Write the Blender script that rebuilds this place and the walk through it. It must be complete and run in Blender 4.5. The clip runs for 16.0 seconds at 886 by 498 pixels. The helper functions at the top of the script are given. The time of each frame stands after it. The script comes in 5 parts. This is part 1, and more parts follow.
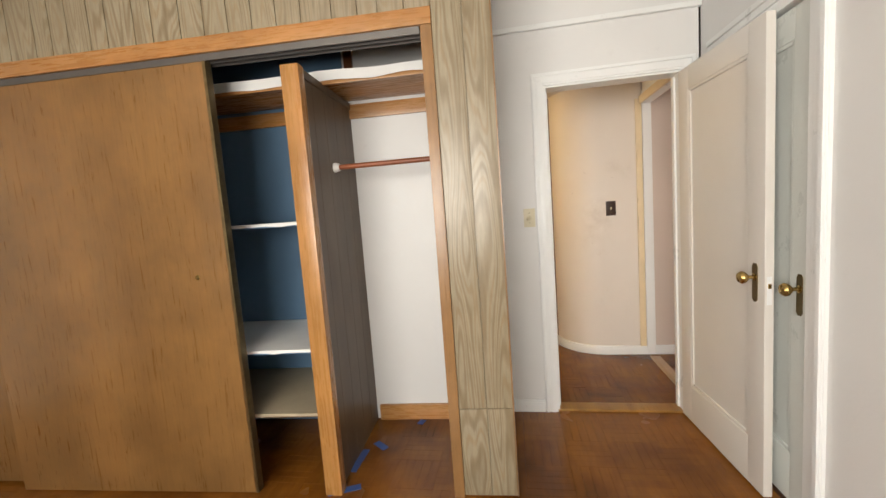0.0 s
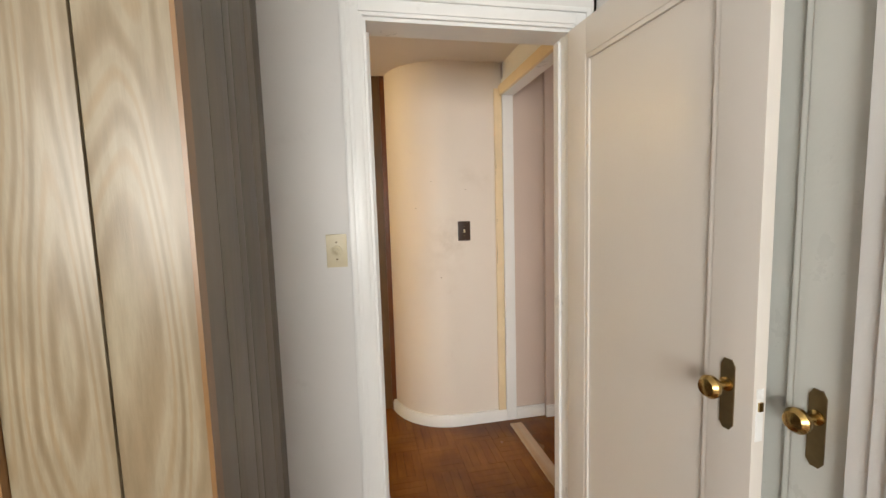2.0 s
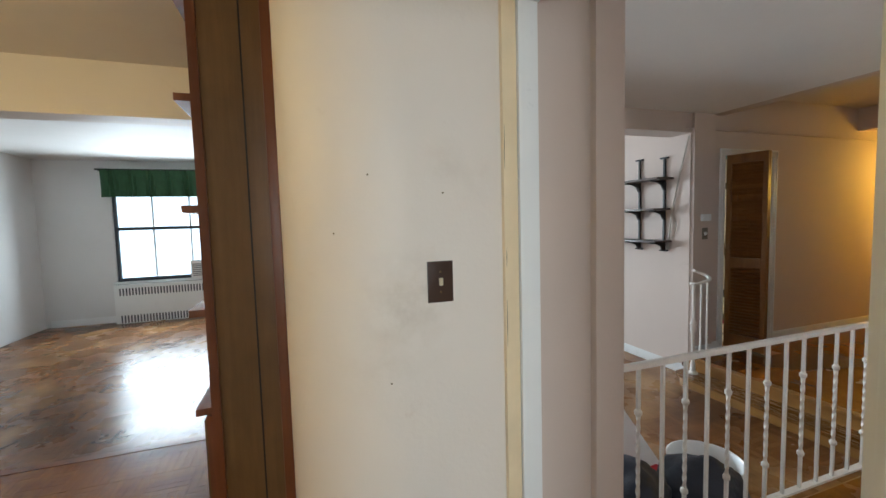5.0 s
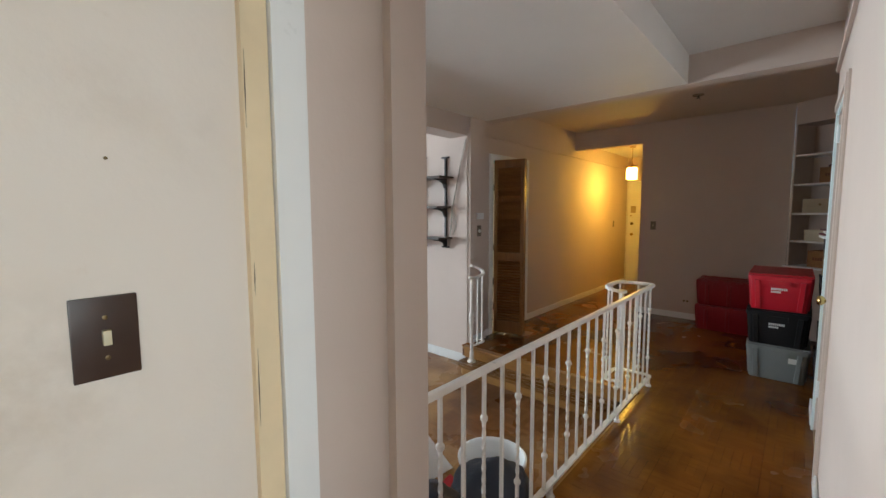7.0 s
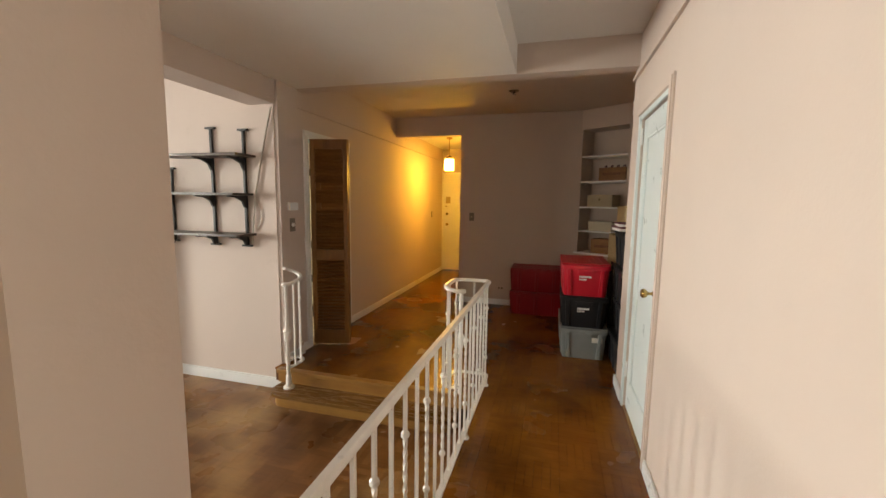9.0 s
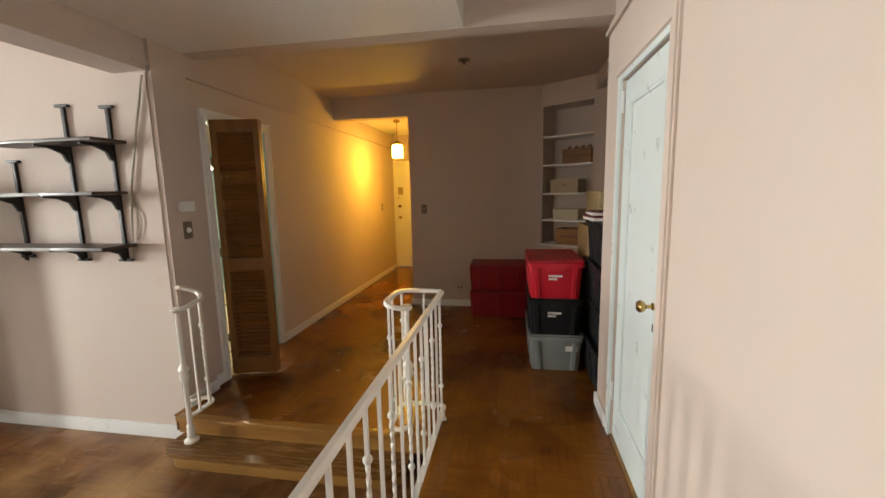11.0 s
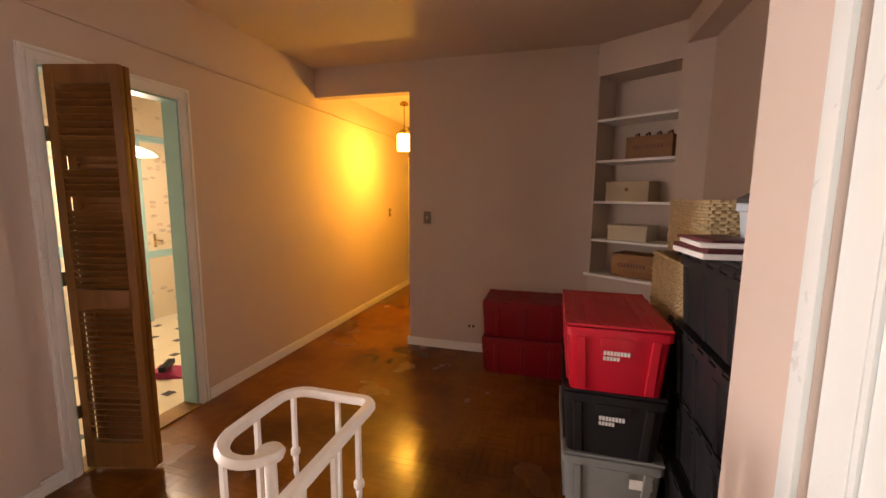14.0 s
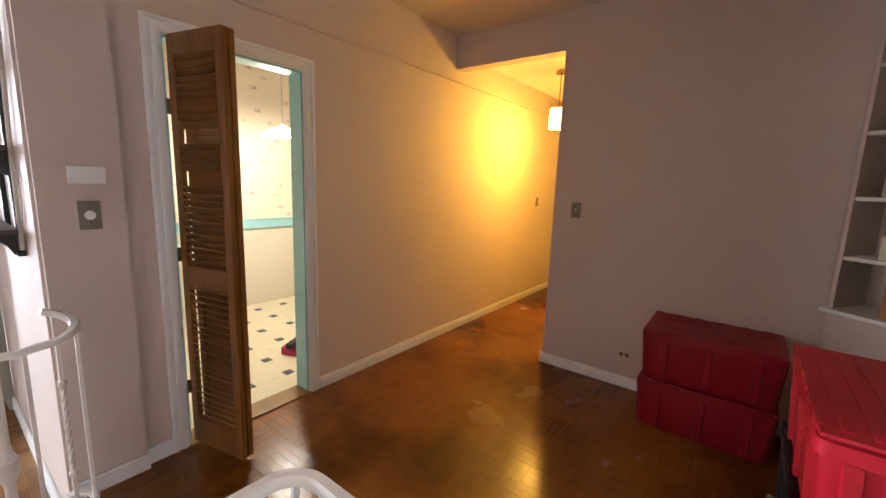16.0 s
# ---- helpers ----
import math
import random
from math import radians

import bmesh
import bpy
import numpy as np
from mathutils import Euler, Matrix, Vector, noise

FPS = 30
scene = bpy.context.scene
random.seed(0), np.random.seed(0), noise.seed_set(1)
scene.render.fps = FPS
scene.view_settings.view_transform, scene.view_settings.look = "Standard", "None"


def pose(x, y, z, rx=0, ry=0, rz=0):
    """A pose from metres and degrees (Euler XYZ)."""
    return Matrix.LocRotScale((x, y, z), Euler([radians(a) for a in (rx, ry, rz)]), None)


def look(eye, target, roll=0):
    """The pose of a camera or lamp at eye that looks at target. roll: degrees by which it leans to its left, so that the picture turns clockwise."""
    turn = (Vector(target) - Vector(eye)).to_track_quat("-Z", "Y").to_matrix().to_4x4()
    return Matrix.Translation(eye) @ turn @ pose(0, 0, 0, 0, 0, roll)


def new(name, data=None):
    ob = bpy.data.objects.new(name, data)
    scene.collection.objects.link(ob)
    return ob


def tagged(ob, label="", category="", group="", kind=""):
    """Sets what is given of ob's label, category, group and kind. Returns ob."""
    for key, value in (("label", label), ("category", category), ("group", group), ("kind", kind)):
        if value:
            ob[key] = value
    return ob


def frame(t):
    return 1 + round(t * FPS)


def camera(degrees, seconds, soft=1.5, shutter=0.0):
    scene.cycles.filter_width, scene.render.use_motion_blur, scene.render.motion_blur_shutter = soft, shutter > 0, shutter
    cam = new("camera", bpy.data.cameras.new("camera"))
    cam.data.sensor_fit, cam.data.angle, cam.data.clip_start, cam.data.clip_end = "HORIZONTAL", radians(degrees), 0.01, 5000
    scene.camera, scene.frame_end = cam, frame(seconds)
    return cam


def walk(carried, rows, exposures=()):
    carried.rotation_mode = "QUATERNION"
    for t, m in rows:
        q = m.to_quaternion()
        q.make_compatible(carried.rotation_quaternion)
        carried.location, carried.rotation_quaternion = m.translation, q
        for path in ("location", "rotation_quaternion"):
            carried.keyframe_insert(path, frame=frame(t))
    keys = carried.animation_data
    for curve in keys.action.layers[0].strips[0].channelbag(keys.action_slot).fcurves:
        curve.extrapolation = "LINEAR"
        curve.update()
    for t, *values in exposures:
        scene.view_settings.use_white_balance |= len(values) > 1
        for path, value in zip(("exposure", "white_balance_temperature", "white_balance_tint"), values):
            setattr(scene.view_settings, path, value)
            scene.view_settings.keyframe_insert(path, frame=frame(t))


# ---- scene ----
cam = camera(95.3, 16.0)
PATH = [
    (0, (-0.221, -2.721, 1.371), (-0.572, -0.762, 1.172), -4.2),
    (0.5, (-0.234, -2.429, 1.392), (-0.354, -0.442, 1.198), -4.4),
    (1, (-0.152, -2.143, 1.395), (-0.199, -0.149, 1.249), -2.0),
    (1.5, (-0.102, -1.884, 1.397), (0.041, 0.099, 1.177), -1.5),
    (2, (-0.027, -1.57, 1.402), (0.354, 0.384, 1.212), -1.7),
    (2.5, (0.005, -1.244, 1.407), (0.426, 0.697, 1.17), -3.0),
    (3, (0.104, -0.968, 1.403), (0.384, 0.997, 1.16), -0.8),
    (3.5, (0.132, -0.673, 1.41), (0.51, 1.276, 1.168), -2.8),
    (3.7, (0.124, -0.568, 1.421), (0.547, 1.378, 1.233), -3.9),
    (5.8, (0.322, -0.109, 1.449), (1.232, 1.668, 1.342), 0.6),
    (6, (0.347, -0.069, 1.44), (1.365, 1.648, 1.33), 0.1),
    (6.5, (0.399, 0.04, 1.458), (1.68, 1.571, 1.347), -0.8),
    (7, (0.487, 0.141, 1.45), (1.979, 1.461, 1.27), -0.2),
    (7.5, (0.568, 0.225, 1.455), (2.185, 1.372, 1.189), 1.9),
    (8, (0.688, 0.385, 1.469), (2.462, 1.28, 1.239), 1.6),
    (8.5, (0.800, 0.496, 1.464), (2.674, 1.139, 1.192), 0.6),
    (9, (0.966, 0.546, 1.475), (2.882, 1.07, 1.24), 0.8),
    (9.5, (1.101, 0.58, 1.471), (3.041, 0.999, 1.224), 1.2),
    (10, (1.275, 0.617, 1.471), (3.232, 0.968, 1.255), -0.1),
    (10.2, (1.332, 0.603, 1.476), (3.289, 0.92, 1.211), -0.6),
    (12.3, (2.284, 0.568, 1.475), (4.219, 0.982, 1.181), -2.0),
    (12.5, (2.376, 0.567, 1.466), (4.301, 1.031, 1.184), -2.3),
    (13, (2.632, 0.527, 1.471), (4.55, 1.05, 1.25), 1.0),
    (13.5, (2.852, 0.504, 1.456), (4.752, 1.063, 1.177), 1.2),
    (14, (3.071, 0.517, 1.457), (4.981, 1.052, 1.199), 0.5),
    (14.5, (3.211, 0.533, 1.471), (5.1, 1.127, 1.186), -1.5),
    (15, (3.386, 0.551, 1.459), (5.211, 1.308, 1.15), -1.1),
    (15.5, (3.566, 0.543, 1.431), (5.279, 1.526, 1.117), 1.5),
    (16, (3.691, 0.628, 1.433), (5.257, 1.827, 1.105), 2.0),
]
walk(cam, [(t, look(eye, target, roll)) for t, eye, target, roll in PATH],
     [(0, 0.15, 6900, 10), (2, 0.12, 6700, 9), (2.5, 0.2, 6700, 8), (3.7, 0.0, 6300, 5), (5.8, -0.2, 5500, -2), (6.5, 0.0, 5500, -2), (7, -0.05, 5800, 1), (7.5, -0.05, 7050, 8), (8, 0.0, 7300, 9), (9, 0.15, 7350, 6), (10, 0.15, 6900, 3), (12.5, 0.2, 7300, 14), (13.5, 0.38, 7900, 23), (14.5, 0.63, 8100, 27), (15, 0.75, 8100, 27), (16, 0.8, 6000, 12)])

# world, sun, large lights
world = bpy.data.worlds.new("sky_world")
scene.world = world
world.use_nodes = True
wn = world.node_tree.nodes
sky = wn.new("ShaderNodeTexSky")
sky.sky_type = "NISHITA"
sky.sun_disc = False
sky.sun_elevation = radians(29)
sky.sun_rotation = radians(-20)
wn["Background"].inputs["Strength"].default_value = 0.12
world.node_tree.links.new(sky.outputs["Color"], wn["Background"].inputs["Color"])

sun_data = bpy.data.lights.new("sun", "SUN")
sun_data.energy = 3.5
sun_data.angle = math.radians(5)
sun_data.color = (1.0, 0.95, 0.88)
sun_ob = new("sun", sun_data)
sun_ob.matrix_world = look((-3.0, 8.2, 12.0), (0.0, 0.0, 7.1))


def area(name, m, w, h, watts, color):
    d = bpy.data.lights.new(name, "AREA")
    d.shape, d.size, d.size_y, d.energy, d.color = "RECTANGLE", w, h, watts, color
    o = new(name, d)
    o.matrix_world = m
    return o


def bulb(name, p, watts, color, radius=0.04):
    d = bpy.data.lights.new(name, "POINT")
    d.energy, d.color, d.shadow_soft_size = watts, color, radius
    o = new(name, d)
    o.location = p
    return o


DAY = (0.96, 0.97, 1.0)
area("bedroom_window_light", look((-0.95, -4.3, 1.55), (-0.7, 0, 1.2)), 1.9, 1.3, 120, (1.0, 0.985, 0.95))
narrow_beam = area("living_window_light", look((1.75, 8.48, 1.45), (2.0, 0, 1.0)), 0.5, 1.7, 118, DAY)
# beam narrowed artificially to keep this lamp off the shelf wall
narrow_beam.data.spread = radians(85)
area("living_window_light_west", look((-2.1, 8.30, 1.3), (-1.2, 0, 1.2)), 1.6, 1.5, 110, DAY)
bulb("hall_bulb", (7.66, 2.27, 1.93), 42, (1.0, 0.54, 0.06), 0.06)
bulb("kitchen_bulb", (5.75, 4.05, 1.74), 42, (1.0, 0.86, 0.66), 0.06)
bulb("passage_bulb", (-1.30, 1.15, 2.12), 21, (1.0, 0.68, 0.26), 0.08)

# ---- materials ----


def nt_mat(name):
    m = bpy.data.materials.new(name)
    m.use_nodes = True
    t = m.node_tree
    return m, t.nodes, t.links, t.nodes["Principled BSDF"]


def position(nodes, links, scale=(1, 1, 1), rot=(0, 0, 0)):
    g = nodes.new("ShaderNodeNewGeometry")
    mp = nodes.new("ShaderNodeMapping")
    mp.inputs["Scale"].default_value = scale
    mp.inputs["Rotation"].default_value = rot
    links.new(g.outputs["Position"], mp.inputs["Vector"])
    return mp.outputs["Vector"]


def noise_tex(nodes, links, vec, scale, detail=4.0, rough=0.55, dist=0.0):
    n = nodes.new("ShaderNodeTexNoise")
    n.inputs["Scale"].default_value = scale
    n.inputs["Detail"].default_value = detail
    n.inputs["Roughness"].default_value = rough
    n.inputs["Distortion"].default_value = dist
    links.new(vec, n.inputs["Vector"])
    return n.outputs["Fac"]


def ramp(nodes, links, fac, stops):
    r = nodes.new("ShaderNodeValToRGB")
    el = r.color_ramp.elements
    while len(el) < len(stops):
        el.new(0.5)
    for e, (p, c) in zip(el, stops):
        e.position = p
        e.color = (*c, 1) if len(c) == 3 else c
    links.new(fac, r.inputs["Fac"])
    return r.outputs["Color"]


def mix(nodes, links, fac, a, b, mode="MIX"):
    n = nodes.new("ShaderNodeMix")
    n.data_type, n.blend_type = "RGBA", mode
    for sock, v in ((n.inputs[0], fac), (n.inputs[6], a), (n.inputs[7], b)):
        if hasattr(v, "links"):
            links.new(v, sock)
        else:
            sock.default_value = v if isinstance(v, (int, float)) else (*v, 1)
    return n.outputs[2]


def bump(nodes, links, bsdf, height, strength, dist=0.01):
    b = nodes.new("ShaderNodeBump")
    b.inputs["Strength"].default_value = strength
    b.inputs["Distance"].default_value = dist
    links.new(height, b.inputs["Height"])
    links.new(b.outputs["Normal"], bsdf.inputs["Normal"])


def shade(c, k):
    return tuple(min(1.0, v * k) for v in c)


def paint(name, color, rough=0.5, wear=0.12, relief=0.12, big=1.3, metallic=0.0, dirt=None):
    m, n, l, b = nt_mat(name)
    v = position(n, l)
    large = noise_tex(n, l, v, big, 5, 0.6)
    fine = noise_tex(n, l, v, 60, 3)
    col = ramp(n, l, large, [(0.3, shade(color, 1 - wear)), (0.7, color)])
    spots = noise_tex(n, l, v, 7, 6, 0.7)
    d = dirt or shade(color, 0.72)
    mask = ramp(n, l, spots, [(0.64, (0, 0, 0)), (0.78, (0.28, 0.28, 0.28))])
    l.new(mix(n, l, mask, col, d), b.inputs["Base Color"])
    rr = n.new("ShaderNodeMapRange")
    rr.inputs["To Min"].default_value, rr.inputs["To Max"].default_value = max(0.05, rough - 0.1), min(1, rough + 0.1)
    l.new(spots, rr.inputs["Value"])
    l.new(rr.outputs["Result"], b.inputs["Roughness"])
    b.inputs["Metallic"].default_value = metallic
    mixh = n.new("ShaderNodeMath")
    mixh.operation = "MULTIPLY_ADD"
    l.new(large, mixh.inputs[0])
    mixh.inputs[1].default_value = 2.0
    l.new(fine, mixh.inputs[2])
    bump(n, l, b, mixh.outputs[0], relief, 0.004)
    return m


def wood(name, dark, light, axis="z", rough=0.4, scale=9.0, figure=3.0, blotch=0.25):
    """Grain that runs along the given axis."""
    m, n, l, b = nt_mat(name)
    s = {"x": (0.06, 1, 1), "y": (1, 0.06, 1), "z": (1, 1, 0.06)}[axis]
    v = position(n, l, s)
    warp = noise_tex(n, l, v, figure, 3, 0.5, 0.8)
    grain = noise_tex(n, l, v, scale * 9, 5, 0.7, 0.3)
    col = ramp(n, l, warp, [(0.3, dark), (0.5, light), (0.56, shade(dark, 1.25)), (0.72, light)])
    g = ramp(n, l, grain, [(0.35, (0.86, 0.86, 0.86)), (0.6, (1, 1, 1))])
    col = mix(n, l, 1.0, col, g, "MULTIPLY")
    info = n.new("ShaderNodeObjectInfo")
    tone = ramp(n, l, info.outputs["Random"], [(0.0, (0.9, 0.9, 0.9)), (1.0, (1.06, 1.06, 1.06))])
    col = mix(n, l, 1.0, col, tone, "MULTIPLY")
    w = position(n, l)
    st = ramp(n, l, noise_tex(n, l, w, 2.6, 5, 0.65), [(0.35, shade((1, 1, 1), 1 - blotch)), (0.65, (1, 1, 1))])
    l.new(mix(n, l, 1.0, col, st, "MULTIPLY"), b.inputs["Base Color"])
    rr = n.new("ShaderNodeMapRange")
    rr.inputs["To Min"].default_value, rr.inputs["To Max"].default_value = max(0.05, rough - 0.08), rough + 0.14
    l.new(grain, rr.inputs["Value"])
    l.new(rr.outputs["Result"], b.inputs["Roughness"])
    bump(n, l, b, grain, 0.12, 0.002)
    return m


def parquet(name, a, b_, c, worn, rough, wornness):
    m, n, l, b = nt_mat(name)
    g = n.new("ShaderNodeNewGeometry")
    info = n.new("ShaderNodeObjectInfo")
    add = n.new("ShaderNodeMath")
    l.new(g.outputs["Random Per Island"], add.inputs[0])
    l.new(info.outputs["Random"], add.inputs[1])
    fr = n.new("ShaderNodeMath")
    fr.operation = "FRACT"
    l.new(add.outputs[0], fr.inputs[0])
    col = ramp(n, l, fr.outputs[0], [(0.0, a), (0.55, b_), (1.0, c)])
    v = position(n, l)
    stain = noise_tex(n, l, v, 1.7, 3, 0.5)
    grain = noise_tex(n, l, position(n, l, (1, 0.12, 1)), 45, 4, 0.7)
    col = mix(n, l, ramp(n, l, stain, [(0.50, (0, 0, 0)), (0.78, (wornness, wornness, wornness))]), col, worn)
    dark = ramp(n, l, noise_tex(n, l, v, 1.5, 4, 0.55), [(0.36, (0.45, 0.40, 0.38)), (0.56, (1, 1, 1))])
    col = mix(n, l, 1.0, col, dark, "MULTIPLY")
    gr = ramp(n, l, grain, [(0.3, (0.82, 0.82, 0.82)), (0.6, (1, 1, 1))])
    l.new(mix(n, l, 1.0, col, gr, "MULTIPLY"), b.inputs["Base Color"])
    rr = n.new("ShaderNodeMapRange")
    rr.inputs["To Min"].default_value, rr.inputs["To Max"].default_value = rough, rough + 0.22
    b.inputs["Specular IOR Level"].default_value = 0.32
    l.new(noise_tex(n, l, v, 2.5, 3, 0.5), rr.inputs["Value"])
    l.new(rr.outputs["Result"], b.inputs["Roughness"])
    bump(n, l, b, grain, 0.03, 0.0005)
    return m


def washed_pine(name, dark, light):
    m, n, l, b = nt_mat(name)
    info = n.new("ShaderNodeObjectInfo")
    g = n.new("ShaderNodeNewGeometry")
    sh = n.new("ShaderNodeVectorMath")
    sh.operation = "MULTIPLY_ADD"
    comb = n.new("ShaderNodeCombineXYZ")
    for i in range(3):
        l.new(info.outputs["Random"], comb.inputs[i])
    l.new(comb.outputs[0], sh.inputs[0])
    sh.inputs[1].default_value = (7, 7, 7)
    l.new(g.outputs["Position"], sh.inputs[2])
    mp = n.new("ShaderNodeMapping")
    mp.inputs["Scale"].default_value = (1, 1, 0.11)
    l.new(sh.outputs[0], mp.inputs["Vector"])
    field = noise_tex(n, l, mp.outputs["Vector"], 8.5, 1.5, 0.4, 0.2)
    mul = n.new("ShaderNodeMath")
    mul.operation = "MULTIPLY"
    l.new(field, mul.inputs[0])
    mul.inputs[1].default_value = 70
    sn = n.new("ShaderNodeMath")
    sn.operation = "SINE"
    l.new(mul.outputs[0], sn.inputs[0])
    half = n.new("ShaderNodeMath")
    half.operation = "MULTIPLY_ADD"
    half.inputs[1].default_value, half.inputs[2].default_value = 0.5, 0.5
    l.new(sn.outputs[0], half.inputs[0])
    col = ramp(n, l, half.outputs[0], [(0.0, dark), (0.4, light), (0.85, light), (1.0, shade(dark, 1.25))])
    streak = noise_tex(n, l, mp.outputs["Vector"], 60, 5, 0.7)
    col = mix(n, l, 1.0, col, ramp(n, l, streak, [(0.3, (0.74, 0.72, 0.68)), (0.62, (1, 1, 1))]), "MULTIPLY")
    blot = noise_tex(n, l, g.outputs["Position"], 3.2, 5, 0.6)
    col = mix(n, l, ramp(n, l, blot, [(0.42, (0, 0, 0)), (0.72, (0.5, 0.5, 0.5))]), col, shade(dark, 0.85))
    l.new(col, b.inputs["Base Color"])
    b.inputs["Roughness"].default_value = 0.33
    bump(n, l, b, streak, 0.15, 0.002)
    return m


def wallpaper(name):
    """Cream paper with scattered feather sprigs in dull rose and grey."""
    m, n, l, b = nt_mat(name)
    g = n.new("ShaderNodeNewGeometry")
    mp = n.new("ShaderNodeMapping")
    mp.inputs["Rotation"].default_value = (0, radians(35), 0)
    mp.inputs["Scale"].default_value = (5.5, 1.0, 12.0)
    l.new(g.outputs["Position"], mp.inputs["Vector"])
    vo = n.new("ShaderNodeTexVoronoi")
    vo.inputs["Scale"].default_value = 1.0
    l.new(mp.outputs["Vector"], vo.inputs["Vector"])
    spot = ramp(n, l, vo.outputs["Distance"], [(0.16, (1, 1, 1)), (0.30, (0, 0, 0))])
    sep = n.new("ShaderNodeSeparateColor")
    l.new(vo.outputs["Color"], sep.inputs[0])
    tint = ramp(n, l, sep.outputs[0], [(0.0, (0.42, 0.20, 0.16)), (0.5, (0.30, 0.26, 0.26)), (1.0, (0.55, 0.32, 0.22))])
    feather = ramp(n, l, noise_tex(n, l, g.outputs["Position"], 60, 4), [(0.42, (0.15, 0.15, 0.15)), (0.58, (0.8, 0.8, 0.8))])
    mask = mix(n, l, 1.0, spot, feather, "MULTIPLY")
    l.new(mix(n, l, mask, (0.78, 0.70, 0.54), tint), b.inputs["Base Color"])
    b.inputs["Roughness"].default_value = 0.6
    return m


def glow(name, color, strength):
    m, n, l, b = nt_mat(name)
    b.inputs["Base Color"].default_value = (*color, 1)
    b.inputs["Emission Color"].default_value = (*color, 1)
    b.inputs["Emission Strength"].default_value = strength
    return m


M_WHITE = paint("white_wall_paint", (0.74, 0.74, 0.73), 0.45, 0.06, 0.15)
M_TRIM = paint("white_gloss_trim", (0.83, 0.845, 0.84), 0.3, 0.08, 0.10, dirt=(0.45, 0.42, 0.36))
M_CREAM = paint("cream_wall_paint", (0.78, 0.72, 0.65), 0.5, 0.06, 0.15, dirt=(0.52, 0.40, 0.30))


def smudged(name, color, spots):
    """Wall paint with a few greasy hand marks of their own shape."""
    m = paint(name, color, 0.5, 0.06, 0.15, dirt=(0.52, 0.40, 0.30))
    n, l = m.node_tree.nodes, m.node_tree.links
    b = n["Principled BSDF"]
    col = b.inputs["Base Color"].links[0].from_socket
    g = n.new("ShaderNodeNewGeometry")
    cloud = noise_tex(n, l, g.outputs["Position"], 11, 5, 0.65)
    for p, size, dark in spots:
        d = n.new("ShaderNodeVectorMath")
        d.operation = "DISTANCE"
        l.new(g.outputs["Position"], d.inputs[0])
        d.inputs[1].default_value = p
        a = ramp(n, l, d.outputs["Value"], [(0.0, (dark, dark, dark)), (size, (0, 0, 0))])
        a = mix(n, l, 1.0, a, ramp(n, l, cloud, [(0.36, (0, 0, 0)), (0.66, (1, 1, 1))]), "MULTIPLY")
        col = mix(n, l, a, col, (0.36, 0.27, 0.17))
    l.new(col, b.inputs["Base Color"])
    return m


M_SMUDGE = smudged("smudged_cream_wall_paint", (0.78, 0.72, 0.65), [((0.50, 0.90, 1.23), 0.17, 0.35), ((0.43, 0.90, 1.05), 0.22, 0.15), ((0.72, 0.90, 1.58), 0.10, 0.15), ((0.62, 0.90, 1.62), 0.08, 0.2)])
M_PINK = paint("dusty_pink_wall_paint", (0.61, 0.515, 0.455), 0.78, 0.05, 0.15)
M_CEIL = paint("ceiling_paint", (0.80, 0.78, 0.75), 0.6, 0.05, 0.1)
M_CEILPINK = paint("dull_pink_ceiling_paint", (0.60, 0.52, 0.46), 0.7, 0.05, 0.1)
M_DOORCOOL = paint("cool_white_door_paint", (0.73, 0.81, 0.815), 0.3, 0.05, 0.10, dirt=(0.62, 0.67, 0.65))
M_DOORTAN = paint("painted_door_leaf", (0.73, 0.70, 0.65), 0.36, 0.06, 0.10, dirt=(0.62, 0.56, 0.48))
M_SEA = paint("pale_green_white_door", (0.70, 0.73, 0.70), 0.3, 0.06, 0.1)
M_BLUE = paint("blue_closet_paint", (0.10, 0.19, 0.30), 0.5, 0.2, 0.15)
M_DOORWOOD = wood("sliding_door_veneer", (0.19, 0.095, 0.03), (0.225, 0.116, 0.038), "z", 0.27, 9, 1.2, 0.3)
M_ORANGE = wood("orange_varnished_trim", (0.34, 0.155, 0.045), (0.44, 0.215, 0.065), "z", 0.25, 9, 4)
M_ORANGEX = wood("orange_varnished_trim_across", (0.36, 0.16, 0.05), (0.45, 0.22, 0.07), "x", 0.25, 9, 4)
M_JAMB = wood("brown_varnished_jamb", (0.20, 0.105, 0.04), (0.29, 0.155, 0.06), "z", 0.28, 9, 4)
M_BROWNPANEL = wood("dark_brown_panel", (0.085, 0.055, 0.032), (0.13, 0.088, 0.052), "z", 0.4, 9, 3)
M_OLIVE = wood("olive_wood_panelling", (0.15, 0.078, 0.025), (0.21, 0.115, 0.042), "z", 0.35, 8, 3)
M_REDTRIM = wood("red_brown_trim", (0.12, 0.035, 0.012), (0.23, 0.075, 0.025), "z", 0.3, 8, 3)
M_LOUVRE = wood("louvre_wood", (0.18, 0.074, 0.018), (0.26, 0.115, 0.032), "z", 0.35, 8, 3)
M_LOUVREX = wood("louvre_slat_wood", (0.18, 0.074, 0.018), (0.26, 0.115, 0.032), "y", 0.35, 8, 3)
M_PINE = washed_pine("washed_pine_panelling", (0.215, 0.165, 0.10), (0.295, 0.25, 0.172))
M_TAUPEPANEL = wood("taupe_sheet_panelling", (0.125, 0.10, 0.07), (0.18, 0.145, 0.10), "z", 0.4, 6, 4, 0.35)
M_FLOOR = parquet("varnished_parquet", (0.205, 0.071, 0.010), (0.235, 0.085, 0.012), (0.215, 0.076, 0.011), (0.31, 0.13, 0.024), 0.13, 0.45)
